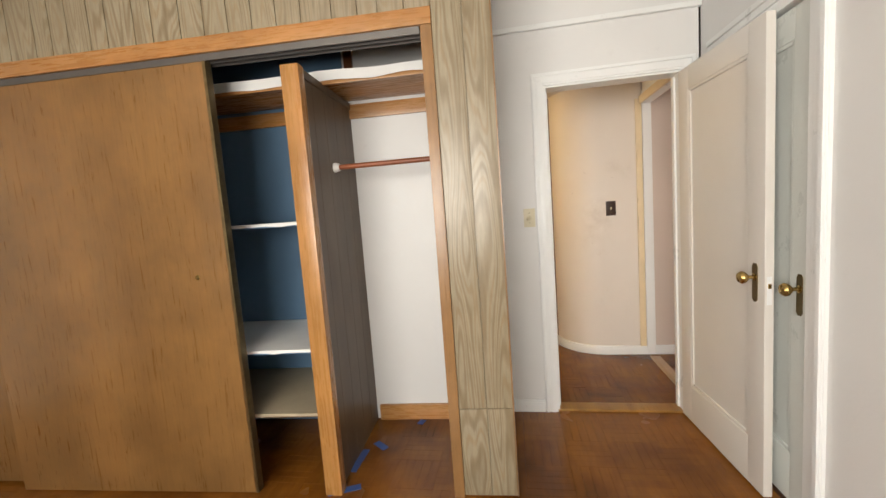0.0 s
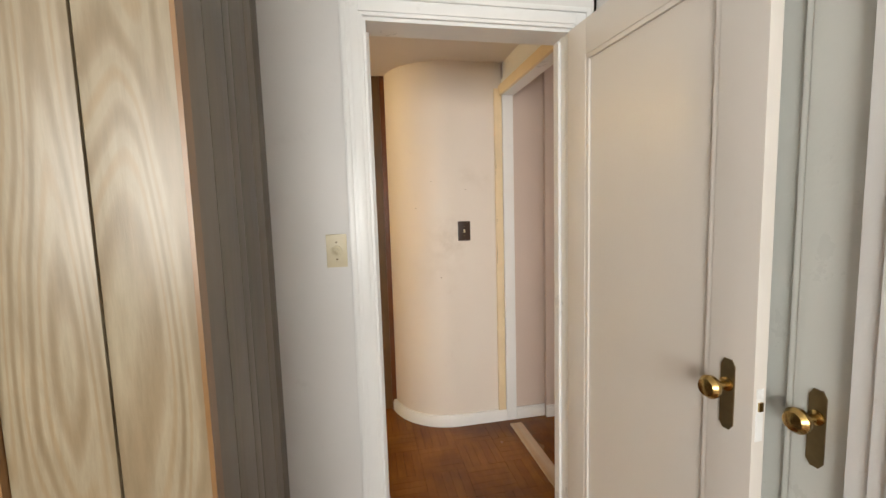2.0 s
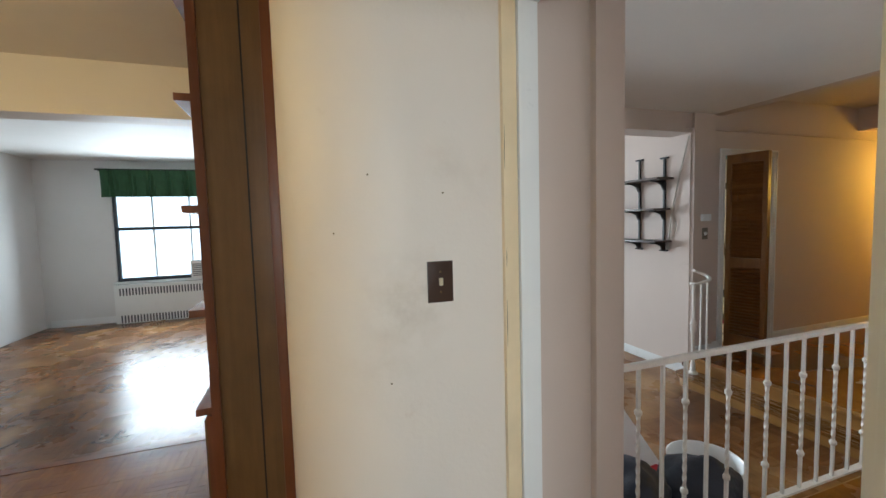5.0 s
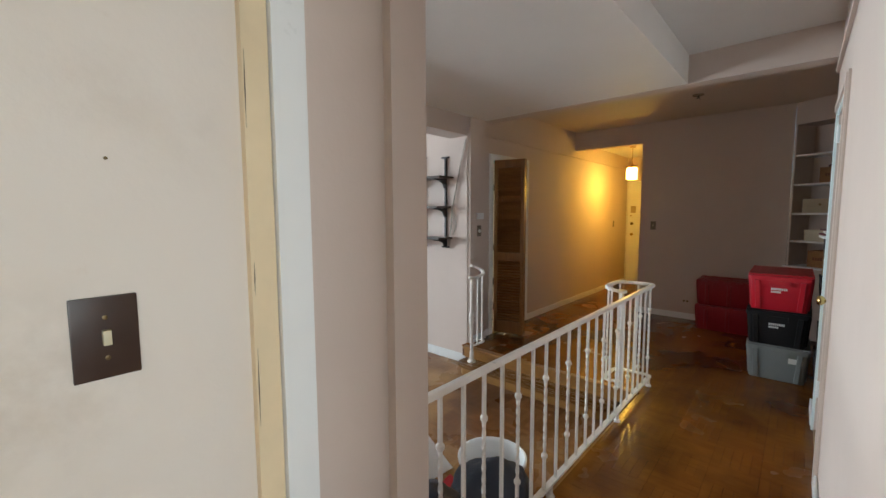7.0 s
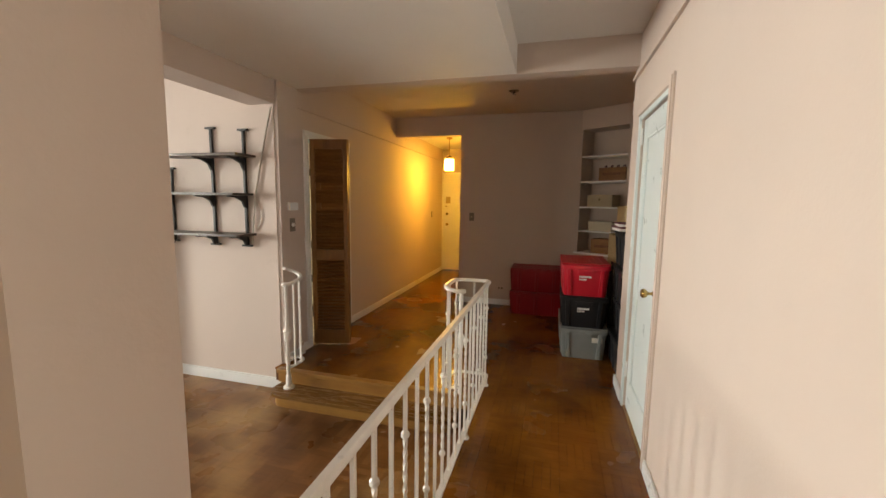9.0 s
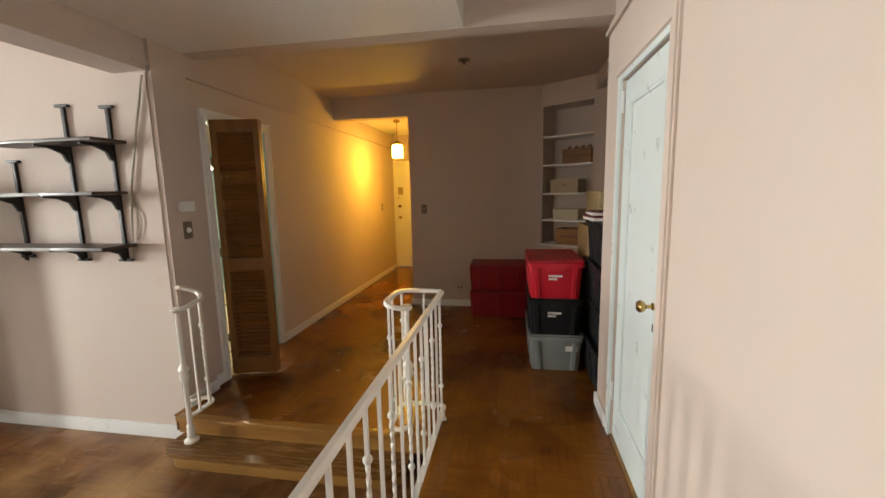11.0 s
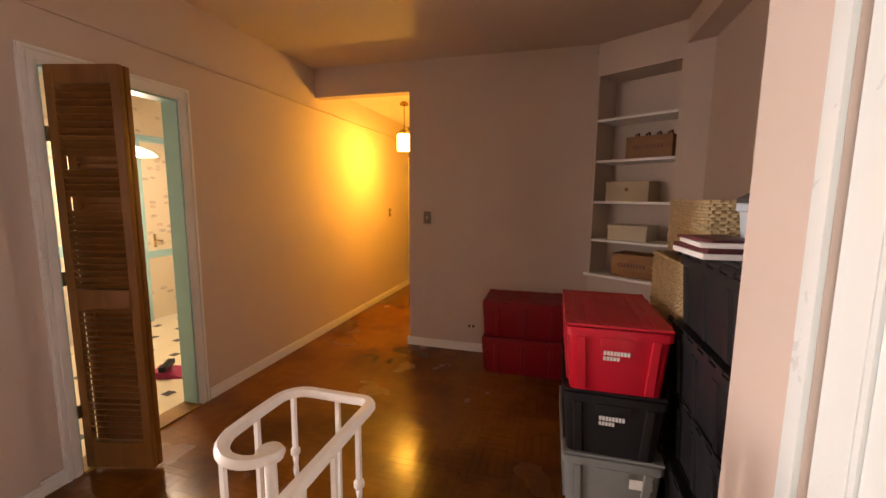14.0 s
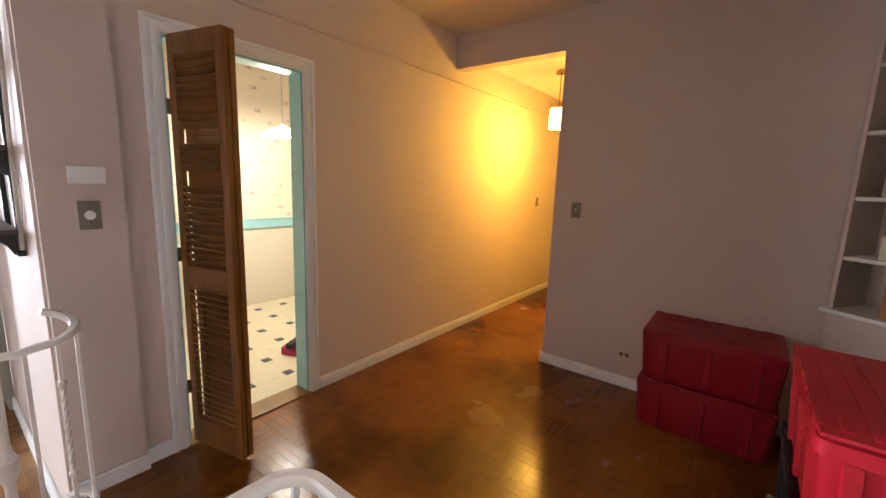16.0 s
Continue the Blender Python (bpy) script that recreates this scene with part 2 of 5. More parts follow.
M_FLOOR_LOW = parquet("worn_parquet", (0.15, 0.062, 0.02), (0.18, 0.078, 0.026), (0.23, 0.105, 0.038), (0.48, 0.29, 0.12), 0.16, 0.95)
M_SUB = paint("floor_joint", (0.09, 0.03, 0.008), 0.6, 0.1, 0.1)
# step oak darkened: the tread's shade against the lit riser is in its colour
M_TREAD = wood("shaded_tread_oak", (0.15, 0.07, 0.018), (0.23, 0.11, 0.03), "y", 0.24, 8, 3)
M_STEP = wood("step_oak", (0.23, 0.108, 0.025), (0.38, 0.20, 0.05), "y", 0.28, 8, 3)
M_BRASS = paint("aged_brass", (0.55, 0.38, 0.14), 0.25, 0.3, 0.05, 30, 1.0)
M_BRONZE = paint("dark_bronze", (0.20, 0.145, 0.07), 0.35, 0.3, 0.05, 30, 0.8)
M_IRON = paint("white_enamelled_iron", (0.80, 0.77, 0.72), 0.3, 0.08, 0.1, 20, dirt=(0.35, 0.28, 0.2))
M_BLACKIRON = paint("black_iron", (0.02, 0.018, 0.017), 0.5, 0.2, 0.1, 20)
M_IVORY = paint("ivory_plastic", (0.66, 0.60, 0.42), 0.35, 0.08, 0.05, 20)
M_BROWNPLATE = paint("brown_switch_plate", (0.045, 0.022, 0.014), 0.35, 0.1, 0.05, 20)
M_TAUPE = paint("taupe_switch_plate", (0.20, 0.17, 0.13), 0.4, 0.1, 0.05, 20)
M_RED = paint("red_crate_plastic", (0.60, 0.014, 0.036), 0.38, 0.12, 0.08, 5, dirt=(0.30, 0.01, 0.02))
# the crate red again at about half strength, for the two by the wall
M_REDDARK = paint("darker_crate_red", (0.30, 0.008, 0.018), 0.4, 0.12, 0.08, 5)
M_BLACK = paint("black_crate_plastic", (0.018, 0.018, 0.02), 0.45, 0.15, 0.08, 5)
M_BLACK.node_tree.nodes["Principled BSDF"].inputs["Specular IOR Level"].default_value = 0.2
M_GREY = paint("grey_crate_plastic", (0.24, 0.26, 0.26), 0.45, 0.12, 0.08, 5)
M_PAPER = paint("white_paper", (0.80, 0.80, 0.78), 0.7, 0.05, 0.05, 10)
M_WICKER = paint("seagrass", (0.62, 0.48, 0.27), 0.7, 0.35, 0.4, 40, dirt=(0.20, 0.14, 0.07))
M_BOXWOOD = wood("wine_box_wood", (0.24, 0.10, 0.03), (0.38, 0.18, 0.06), "y", 0.55, 8, 3)
M_BOXCREAM = paint("cream_box", (0.62, 0.56, 0.42), 0.55, 0.08, 0.1, 8)
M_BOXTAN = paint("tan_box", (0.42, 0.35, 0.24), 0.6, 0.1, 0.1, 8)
M_TUB = paint("pale_blue_tub", (0.50, 0.60, 0.68), 0.4, 0.06, 0.05, 8)
M_MAROON = paint("maroon_cover", (0.10, 0.02, 0.03), 0.5, 0.1, 0.05, 20)
M_TURQ = paint("turquoise_trim", (0.36, 0.66, 0.70), 0.4, 0.08, 0.1, 5)
M_WAINS = paint("cream_wainscot", (0.76, 0.72, 0.60), 0.5, 0.05, 0.1)
M_VINYL = paint("cream_vinyl_tile", (0.74, 0.68, 0.50), 0.3, 0.06, 0.05, 3)
M_INSET = paint("dark_tile_inset", (0.05, 0.055, 0.06), 0.35, 0.2, 0.05, 20)
M_PAPERWALL = wallpaper("sprigged_wallpaper")
M_CAB = paint("grey_green_cabinet_paint", (0.36, 0.37, 0.33), 0.5, 0.08, 0.1, 4)
M_SHELF = wood("dark_shelf_board", (0.04, 0.025, 0.018), (0.08, 0.05, 0.035), "y", 0.35, 8, 3)
M_GREYEDGE = paint("grey_shelf_top", (0.22, 0.21, 0.19), 0.45, 0.1, 0.1, 8)
M_BAG = paint("navy_bag_nylon", (0.012, 0.018, 0.035), 0.5, 0.3, 0.6, 9)
M_GREEN = paint("green_valance_cloth", (0.03, 0.09, 0.035), 0.8, 0.3, 0.3, 8)
M_DRAPE = paint("grey_drape_cloth", (0.34, 0.38, 0.40), 0.8, 0.2, 0.3, 8)
M_DARKFRAME = paint("dark_window_frame", (0.06, 0.07, 0.08), 0.4, 0.1, 0.05, 8)
M_GLOWTUBE = glow("lit_amber_glass", (1.0, 0.60, 0.15), 12.0)
M_GLOWSHADE = glow("lit_kitchen_shade", (1.0, 0.88, 0.70), 5.0)
M_GLOWBOWL = glow("lit_ceiling_bowl", (1.0, 0.78, 0.5), 3.0)
M_TAPE = paint("blue_masking_tape", (0.03, 0.07, 0.22), 0.6, 0.1, 0.1, 20)


def glass_mat():
    m, n, l, b = nt_mat("window_glass")
    b.inputs["Base Color"].default_value = (0.95, 0.97, 1, 1)
    b.inputs["Roughness"].default_value = 0.02
    b.inputs["Transmission Weight"].default_value = 1.0
    b.inputs["IOR"].default_value = 1.45
    return m


M_GLASS = glass_mat()
M_TUBE = paint("cord_plastic", (0.5, 0.45, 0.38), 0.5, 0.1, 0.05, 20)

# ---- mesh helpers ----
HOME = {}


def bm_new():
    return bmesh.new()


def box(bm, x0, x1, y0, y1, z0, z1, bevel=0.0, m=None):
    vs = [bm.verts.new((x, y, z)) for x in (x0, x1) for y in (y0, y1) for z in (z0, z1)]
    fs = [bm.faces.new([vs[i] for i in q]) for q in ((0, 1, 3, 2), (4, 6, 7, 5), (0, 4, 5, 1), (2, 3, 7, 6), (0, 2, 6, 4), (1, 5, 7, 3))]
    if bevel:
        es = list({e for f in fs for e in f.edges})
        r = bmesh.ops.bevel(bm, geom=es, offset=bevel, segments=2, affect="EDGES", profile=0.7)
        vs = list({v for f in r["faces"] for v in f.verts} | {v for v in vs if v.is_valid})
    if m is not None:
        bmesh.ops.transform(bm, matrix=m, verts=[v for v in vs if v.is_valid])
    return bm


def boxed(*dims, bevel=0.0):
    return box(bm_new(), *dims, bevel=bevel)


def rings(bm, loops, cap=True, closed=True):
    """Skin a row of vertex loops with equal counts."""
    rows = [[bm.verts.new(p) for p in lp] for lp in loops]
    n = len(rows[0])
    for a, b in zip(rows, rows[1:]):
        for i in range(n if closed else n - 1):
            j = (i + 1) % n
            bm.faces.new((a[i], a[j], b[j], b[i]))
    if cap and closed:
        bm.faces.new(rows[0][::-1])
        bm.faces.new(rows[-1])
    return bm


def lathe(bm, prof, seg=16, m=None):
    loops = [[(r * math.cos(2 * math.pi * i / seg), r * math.sin(2 * math.pi * i / seg), z) for i in range(seg)] for r, z in prof]
    if m is not None:
        loops = [[tuple(m @ Vector(p)) for p in lp] for lp in loops]
    return rings(bm, loops)


def sweep(bm, pts, prof, up=(0, 0, 1)):
    """Carry a cross-section (side, up) along a line of points."""
    pts = [Vector(p) for p in pts]
    loops = []
    for i, p in enumerate(pts):
        d = (pts[min(i + 1, len(pts) - 1)] - pts[max(i - 1, 0)]).normalized()
        u = Vector(up)
        if abs(d.dot(u)) > 0.95:
            u = Vector((1, 0, 0))
        s = d.cross(u).normalized()
        u = s.cross(d).normalized()
        loops.append([tuple(p + s * a + u * b) for a, b in prof])
    return rings(bm, loops)


def circle(r, n=10):
    return [(r * math.cos(2 * math.pi * i / n), r * math.sin(2 * math.pi * i / n)) for i in range(n)]


def finish(name, bm, material, smooth=0.6):
    bmesh.ops.recalc_face_normals(bm, faces=bm.faces)
    me = bpy.data.meshes.new(name)
    bm.to_mesh(me)
    bm.free()
    me.materials.append(material)
    if smooth:
        for p in me.polygons:
            p.use_smooth = True
        me.set_sharp_from_angle(angle=smooth)
    return me


def thing(name, label, category, m=None, group=""):
    """An Empty at the thing's base, which its parts hang from."""
    e = new(name)
    e.matrix_world = m if m is not None else Matrix()
    HOME[e] = m if m is not None else Matrix()
    return tagged(e, label, category, group)


def part(name, bm, material, parent, label="", world_space=False, smooth=0.6):
    home = HOME.get(parent, Matrix())
    if world_space:
        bm.transform(home.inverted())
    o = new(name, finish(name, bm, material, smooth))
    o.parent = parent
    HOME[o] = home
    if label:
        o["label"] = label
    return o


def solid(name, bm, material, label, category, group="", kind="", smooth=0.6):
    o = new(name, finish(name, bm, material, smooth))
    return tagged(o, label, category, group, kind)


def structure(name, blocks, material, label, category):
    bm = bm_new()
    for b in blocks:
        box(bm, *b)
    return tagged(new(name, finish(name, bm, material, 0)), label, category, "", "structure")


def frame_profile(name, x0, x1, ztop, y, out, width, material, parent=None, label="", category="door frame", z0=0.0):
    """Moulded casing round an opening in a wall across y; out is +1 or -1, the side it stands proud of."""
    bm = bm_new()
    for w0, w1, th in ((0.0, width, 0.012), (0.012, width * 0.55, 0.018), (width * 0.72, width - 0.004, 0.022)):
        a, b = (y, y + out * th)
        lo, hi = min(a, b), max(a, b)
        box(bm, x0 - w1, x0 - w0, lo, hi, z0, ztop + w1, 0.002)
        box(bm, x1 + w0, x1 + w1, lo, hi, z0, ztop + w1, 0.002)
        box(bm, x0 - w0, x1 + w0, lo, hi, ztop + w0, ztop + w1, 0.002)
    return tagged(new(name, finish(name, bm, material)), label, category, "", "structure")

# ---- large structure ----
CEIL = 2.68
LOW = -0.235
TREAD = -0.12
structure("floor_bedroom", [(-4.2, 0.99, -4.4, 0.03, -0.12, -0.012)], M_SUB, "dark subfloor under the parquet of the bedroom", "floor")
structure("floor_hall", [(-2.0, 0.86, 0.03, 2.86, -0.12, -0.012), (0.86, 4.1, 0.0, 1.03, -0.12, -0.012), (3.88, 6.83, 1.03, 2.86, -0.12, -0.012), (4.1, 6.83, -0.57, 1.03, -0.12, -0.012),
                         (6.83, 9.5, 1.87, 2.86, -0.12, -0.012)], M_SUB, "dark subfloor under the parquet of the raised hall", "floor")
structure("floor_living", [(-4.2, 4.1, 1.03, 8.7, LOW - 0.1, LOW - 0.012)], M_SUB, "dark subfloor under the parquet of the sunken room", "floor")

structure("wall_bedroom_north", [(-0.37, 0.0, -0.12, -0.06, 0, CEIL), (0.0, 0.765, -0.12, -0.06, 2.06, CEIL), (0.765, 0.99, -0.12, -0.06, 0, CEIL)], M_WHITE, "white painted bedroom wall beside the doorway", "wall")
structure("wall_vestibule_south", [(-2.0, 0.0, -0.06, 0.0, 0, CEIL), (0.0, 0.765, -0.06, 0.0, 2.06, CEIL), (0.765, 0.86, -0.06, 0.0, 0, CEIL)], M_CREAM, "cream painted vestibule wall beside the doorway", "wall")
structure("wall_bedroom_east", [(0.87, 0.99, -0.25, -0.12, 0, CEIL), (0.87, 0.99, -1.0, -0.25, 2.05, CEIL), (0.87, 0.99, -4.4, -1.0, 0, CEIL)], M_WHITE, "white painted bedroom wall with a closet door", "wall")
structure("wall_bedroom_west", [(-4.2, -4.08, -4.4, -0.1, 0, CEIL)], M_WHITE, "white painted bedroom wall", "wall")
structure("wall_bedroom_south", [(-4.2, -1.95, -4.52, -4.4, 0, CEIL), (-1.95, 0.05, -4.52, -4.4, 0, 0.85), (-1.95, 0.05, -4.52, -4.4, 2.2, CEIL), (0.05, 0.99, -4.52, -4.4, 0, CEIL)], M_WHITE, "white painted bedroom wall with a window", "wall")
structure("ceiling_bedroom", [(-4.2, 0.99, -4.52, 0.0, CEIL, CEIL + 0.1)], M_CEIL, "white plaster bedroom ceiling", "ceiling")
structure("wall_corridor_south", [(0.86, 3.34, -0.12, 0.0, 0, CEIL), (3.34, 4.03, -0.12, 0.0, 2.04, CEIL), (4.03, 4.40, -0.12, 0.0, 0, CEIL), (4.28, 4.40, -0.45, -0.12, 0, CEIL)], M_PINK, "dusty pink corridor wall with a white door", "wall")
structure("wall_behind_corridor", [(0.99, 4.28, -0.40, -0.30, 0, CEIL)], M_PINK, "plain wall behind the corridor closet", "wall")
structure("wall_dining_south", [(4.28, 6.9, -0.57, -0.45, 0, CEIL)], M_PINK, "dusty pink wall behind the stacked boxes", "wall")
structure("beam_dining_south", [(4.40, 6.5, -0.45, -0.30, 2.52, CEIL)], M_PINK, "dusty pink boxed beam over the stacked boxes", "beam")
structure("wall_dining_east", [(6.71, 6.83, 0.25, 1.87, 0, CEIL), (6.71, 6.83, 1.87, 2.86, 2.41, CEIL), (6.95, 7.05, -0.5, 0.25, 0, CEIL)], M_PINK, "dusty pink wall beside the opening to the entrance hall", "wall")
structure("wall_hall_north", [(4.08, 4.44, 2.86, 2.98, 0, CEIL), (4.44, 5.17, 2.86, 2.98, 2.05, CEIL), (5.17, 9.5, 2.86, 2.98, 0, CEIL), (3.97, 4.25, 2.825, 2.86, LOW, CEIL)], M_PINK, "dusty pink wall running from the kitchen doorway to the front door", "wall")
structure("wall_entrance_south", [(6.83, 9.5, 1.75, 1.87, 0, CEIL)], M_PINK, "dusty pink entrance hall wall", "wall")
structure("wall_entrance_east", [(9.30, 9.42, 1.87, 2.02, 0, CEIL), (9.30, 9.42, 2.02, 2.84, 2.06, CEIL), (9.30, 9.42, 2.84, 2.86, 0, CEIL)], M_PINK, "entrance hall end wall round the front door", "wall")
structure("ceiling_entrance", [(6.83, 9.42, 1.87, 2.86, 2.55, 2.62)], M_CEIL, "plaster ceiling of the entrance hall", "ceiling")
structure("ceiling_dining", [(4.40, 6.9, -0.57, 2.98, CEIL, CEIL + 0.1)], M_CEILPINK, "dull pink plaster ceiling over the dining area", "ceiling")
structure("ceiling_corridor", [(0.86, 4.40, -0.57, 2.98, CEIL, CEIL + 0.1)], M_CEIL, "white plaster ceiling over the corridor", "ceiling")
structure("soffit_living", [(0.86, 3.96, 0.875, 2.845, 2.46, CEIL), (3.96, 4.255, 0.875, 2.86, 2.46, CEIL)], M_CEIL, "lowered plaster ceiling beside the corridor", "ceiling")
structure("beam_dining", [(4.255, 4.40, 0.0, 2.86, 2.458, CEIL)], M_PINK, "dusty pink ceiling beam across the corridor", "beam")
structure("header_living", [(0.27, 3.96, 2.845, 3.10, 2.265, CEIL)], M_PINK, "dusty pink header over the sunken room", "beam")
structure("header_passage", [(-2.0, 0.27, 2.67, 2.86, 2.11, CEIL)], M_CREAM, "cream header at the end of the passage", "beam")
structure("wall_living_east", [(3.96, 4.08, 2.86, 8.7, LOW, CEIL)], M_PINK, "pale pink wall with hanging shelves", "wall")
structure("wall_living_north", [(-4.2, -3.0, 8.6, 8.72, LOW, CEIL), (-3.0, -1.2, 8.6, 8.72, LOW, 0.5), (-3.0, -1.2, 8.6, 8.72, 2.42, CEIL), (-1.2, 1.4, 8.6, 8.72, LOW, CEIL),
                                (1.4, 2.1, 8.6, 8.72, LOW, 0.5), (1.4, 2.1, 8.6, 8.72, 2.42, CEIL), (2.1, 4.08, 8.6, 8.72, LOW, CEIL)], M_WHITE, "white wall with two windows", "wall")
structure("wall_living_west", [(-4.2, -4.08, 2.86, 8.6, LOW, CEIL)], M_WHITE, "white living room wall", "wall")
structure("ceiling_living", [(-4.2, 4.08, 2.86, 8.72, CEIL, CEIL + 0.1)], M_CEIL, "plaster ceiling of the sunken room", "ceiling")
structure("wall_passage_west", [(-2.0, -1.88, 0.0, 2.86, 0, CEIL), (-4.2, -2.0, 2.74, 2.86, LOW, CEIL)], M_CREAM, "cream passage wall", "wall")
structure("wall_behind_bookcase", [(0.17, 0.27, 1.30, 2.86, LOW, CEIL)], M_CREAM, "cream wall behind the bookcase", "wall")
structure("ceiling_vestibule", [(-1.88, 0.86, 0.0, 1.30, 2.30, 2.36), (-1.88, 0.27, 1.30, 2.67, 2.42, 2.48)], M_CREAM, "low cream vestibule ceiling", "ceiling")
structure("wall_sunken_edge", [(1.24, 3.84, 1.02, 1.04, LOW, -0.004)], M_STEP, "oak riser along the corridor's edge", "riser")
structure("edge_passage", [(-1.88, 0.17, 2.84, 2.90, -0.05, 0.002)], M_REDTRIM, "dark wooden nosing at the passage's end", "nosing")

# rounded wall end with its straight run
bm = bm_new()
outer, cx, cy, r = [], 0.53, 1.285, 0.385
for i in range(25):
    a = math.pi + (math.pi / 2) * i / 24
    outer.append((cx + r * math.cos(a), cy + r * math.sin(a)))
outer += [(0.85, 0.90), (0.85, 1.10), (0.62, 1.30), (0.27, 1.30)]
rings(bm, [[(x, y, z) for x, y in outer] for z in (0, 2.30)])
tagged(new("wall_rounded", finish("wall_rounded", bm, M_SMUDGE, 0.5)), "cream painted rounded wall end", "wall", "", "structure")
bm = bm_new()
prof = [(cx + (r + 0.014) * math.cos(math.pi * (1 + i / 48)), cy + (r + 0.014) * math.sin(math.pi * (1 + i / 48)), 0.0) for i in range(25)] + [(0.85, 0.886, 0.0)]
sweep(bm, prof, [(-0.012, 0.0), (0.012, 0.0), (0.012, 0.05), (0.004, 0.072), (-0.012, 0.072)])
tagged(new("baseboard_rounded", finish("baseboard_rounded", bm, M_TRIM)), "chipped cream baseboard round the wall end", "baseboard", "", "structure")
structure("wall_pillar", [(0.918, 1.125, 0.89, 1.10, 0, 2.46), (1.125, 1.24, 0.862, 1.06, 0, 2.46), (0.86, 0.918, 1.0, 1.10, 0, 2.46)], M_PINK, "dusty pink pillar at the corridor's corner", "pillar")
bm = boxed(0.85, 0.918, 0.872, 0.90, 0, 2.10, bevel=0.003)
box(bm, 0.85, 0.925, 0.0, 0.06, 0, 2.10, 0.003)
box(bm, 0.85, 0.925, 0.0, 0.90, 2.10, 2.20, 0.003)
box(bm, 0.86, 0.92, 0.0, 0.90, 2.20, CEIL)
tagged(new("trim_corridor_opening", finish("trim_corridor_opening", bm, M_TRIM)), "chipped white wooden frame of the corridor opening", "door frame", "", "structure")
bm = boxed(0.80, 0.848, 0.882, 0.9, 0, 2.14, bevel=0.002)
box(bm, 0.832, 0.849, 0.05, 0.90, 2.10, 2.16, 0.002)
tagged(new("trim_casing_strip", finish("trim_casing_strip", bm, paint("yellowed_casing", (0.82, 0.68, 0.45), 0.4, 0.12, 0.1, 6, dirt=(0.6, 0.45, 0.26)))), "yellowed casing strip with a crack", "door frame", "", "structure")
bm = boxed(0.85, 0.93, 0.06, 0.82, -0.003, 0.006, bevel=0.002)
tagged(new("threshold_corridor", finish("threshold_corridor", bm, wood("pale_threshold", (0.35, 0.22, 0.12), (0.55, 0.42, 0.3), "y", 0.5))), "worn pale wooden threshold strip", "threshold", "", "structure")
bm = boxed(0.0, 0.765, -0.12, -0.02, -0.003, 0.012, bevel=0.004)
tagged(new("threshold_bedroom", finish("threshold_bedroom", bm, M_STEP)), "worn wooden doorway threshold", "threshold", "", "structure")


def baseboard(name, x0, x1, y0, y1, z=0.0, h=0.08, material=None):
    bm = boxed(x0, x1, y0, y1, z, z + h * 0.82, bevel=0.002)
    dx, dy = (x1 - x0), (y1 - y0)
    if dx > dy:
        box(bm, x0, x1, y0 + dy * 0.2, y1 - dy * 0.2, z + h * 0.82, z + h, 0.002)
    else:
        box(bm, x0 + dx * 0.2, x1 - dx * 0.2, y0, y1, z + h * 0.82, z + h, 0.002)
    return tagged(new(name, finish(name, bm, material or M_TRIM)), "white painted wooden baseboard", "baseboard", "", "structure")


baseboard("baseboard_bedroom", -0.335, -0.08, -0.138, -0.12)
baseboard("baseboard_corridor_west", 0.93, 3.26, 0.0, 0.018)
baseboard("baseboard_corridor_east", 4.11, 4.40, 0.0, 0.018)
baseboard("baseboard_corner", 4.40, 4.418, -0.45, 0.018)
baseboard("baseboard_dining_east", 6.692, 6.71, 0.25, 1.87)
baseboard("baseboard_return", 6.692, 6.83, 1.87, 1.888)
baseboard("baseboard_hall_north", 5.255, 9.30, 2.842, 2.86)
baseboard("baseboard_pilaster", 3.97, 4.25, 2.807, 2.825)
baseboard("baseboard_north_short", 4.25, 4.37, 2.842, 2.86)
baseboard("baseboard_living", 3.942, 3.96, 2.86, 8.6, LOW, 0.10)
baseboard("baseboard_pillar_one", 0.92, 1.12, 0.872, 0.89)
baseboard("baseboard_pillar_two", 1.12, 1.252, 0.844, 0.862)
baseboard("baseboard_living_north", -4.0, 3.94, 8.58, 8.6, LOW, 0.12)

# picture rails
for nm, b in (("trim_bedroom_rail", (-0.335, 0.87, -0.145, -0.12, 2.385, 2.415)), ("trim_hall_rail", (3.86, 9.30, 2.838, 2.86, 2.30, 2.32)), ("trim_corridor_rail", (0.93, 4.40, 0.0, 0.02, 2.385, 2.41))):
    bm = boxed(*b, bevel=0.004)
    tagged(new(nm, finish(nm, bm, M_PINK if "hall" in nm or "corridor" in nm else M_TRIM)), "thin painted picture rail moulding", "moulding", "", "structure")

# diagonal corner with the shelf niche
NA, NB = Vector((6.71, 0.245, 0)), Vector((6.27, -0.45, 0))
nd = (NB - NA).normalized()
nn = Vector((nd.y, -nd.x, 0)) if Vector((nd.y, -nd.x, 0)).x < 0 else Vector((-nd.y, nd.x, 0))
NICHE = Matrix.Translation(NA) @ Matrix((nd.to_3d(), nn.to_3d(), (0, 0, 1))).transposed().to_4x4()
NL = (NB - NA).length
n0, n1, nz0, nz1 = 0.02, 0.625, 0.80, 2.43
bm = bm_new()
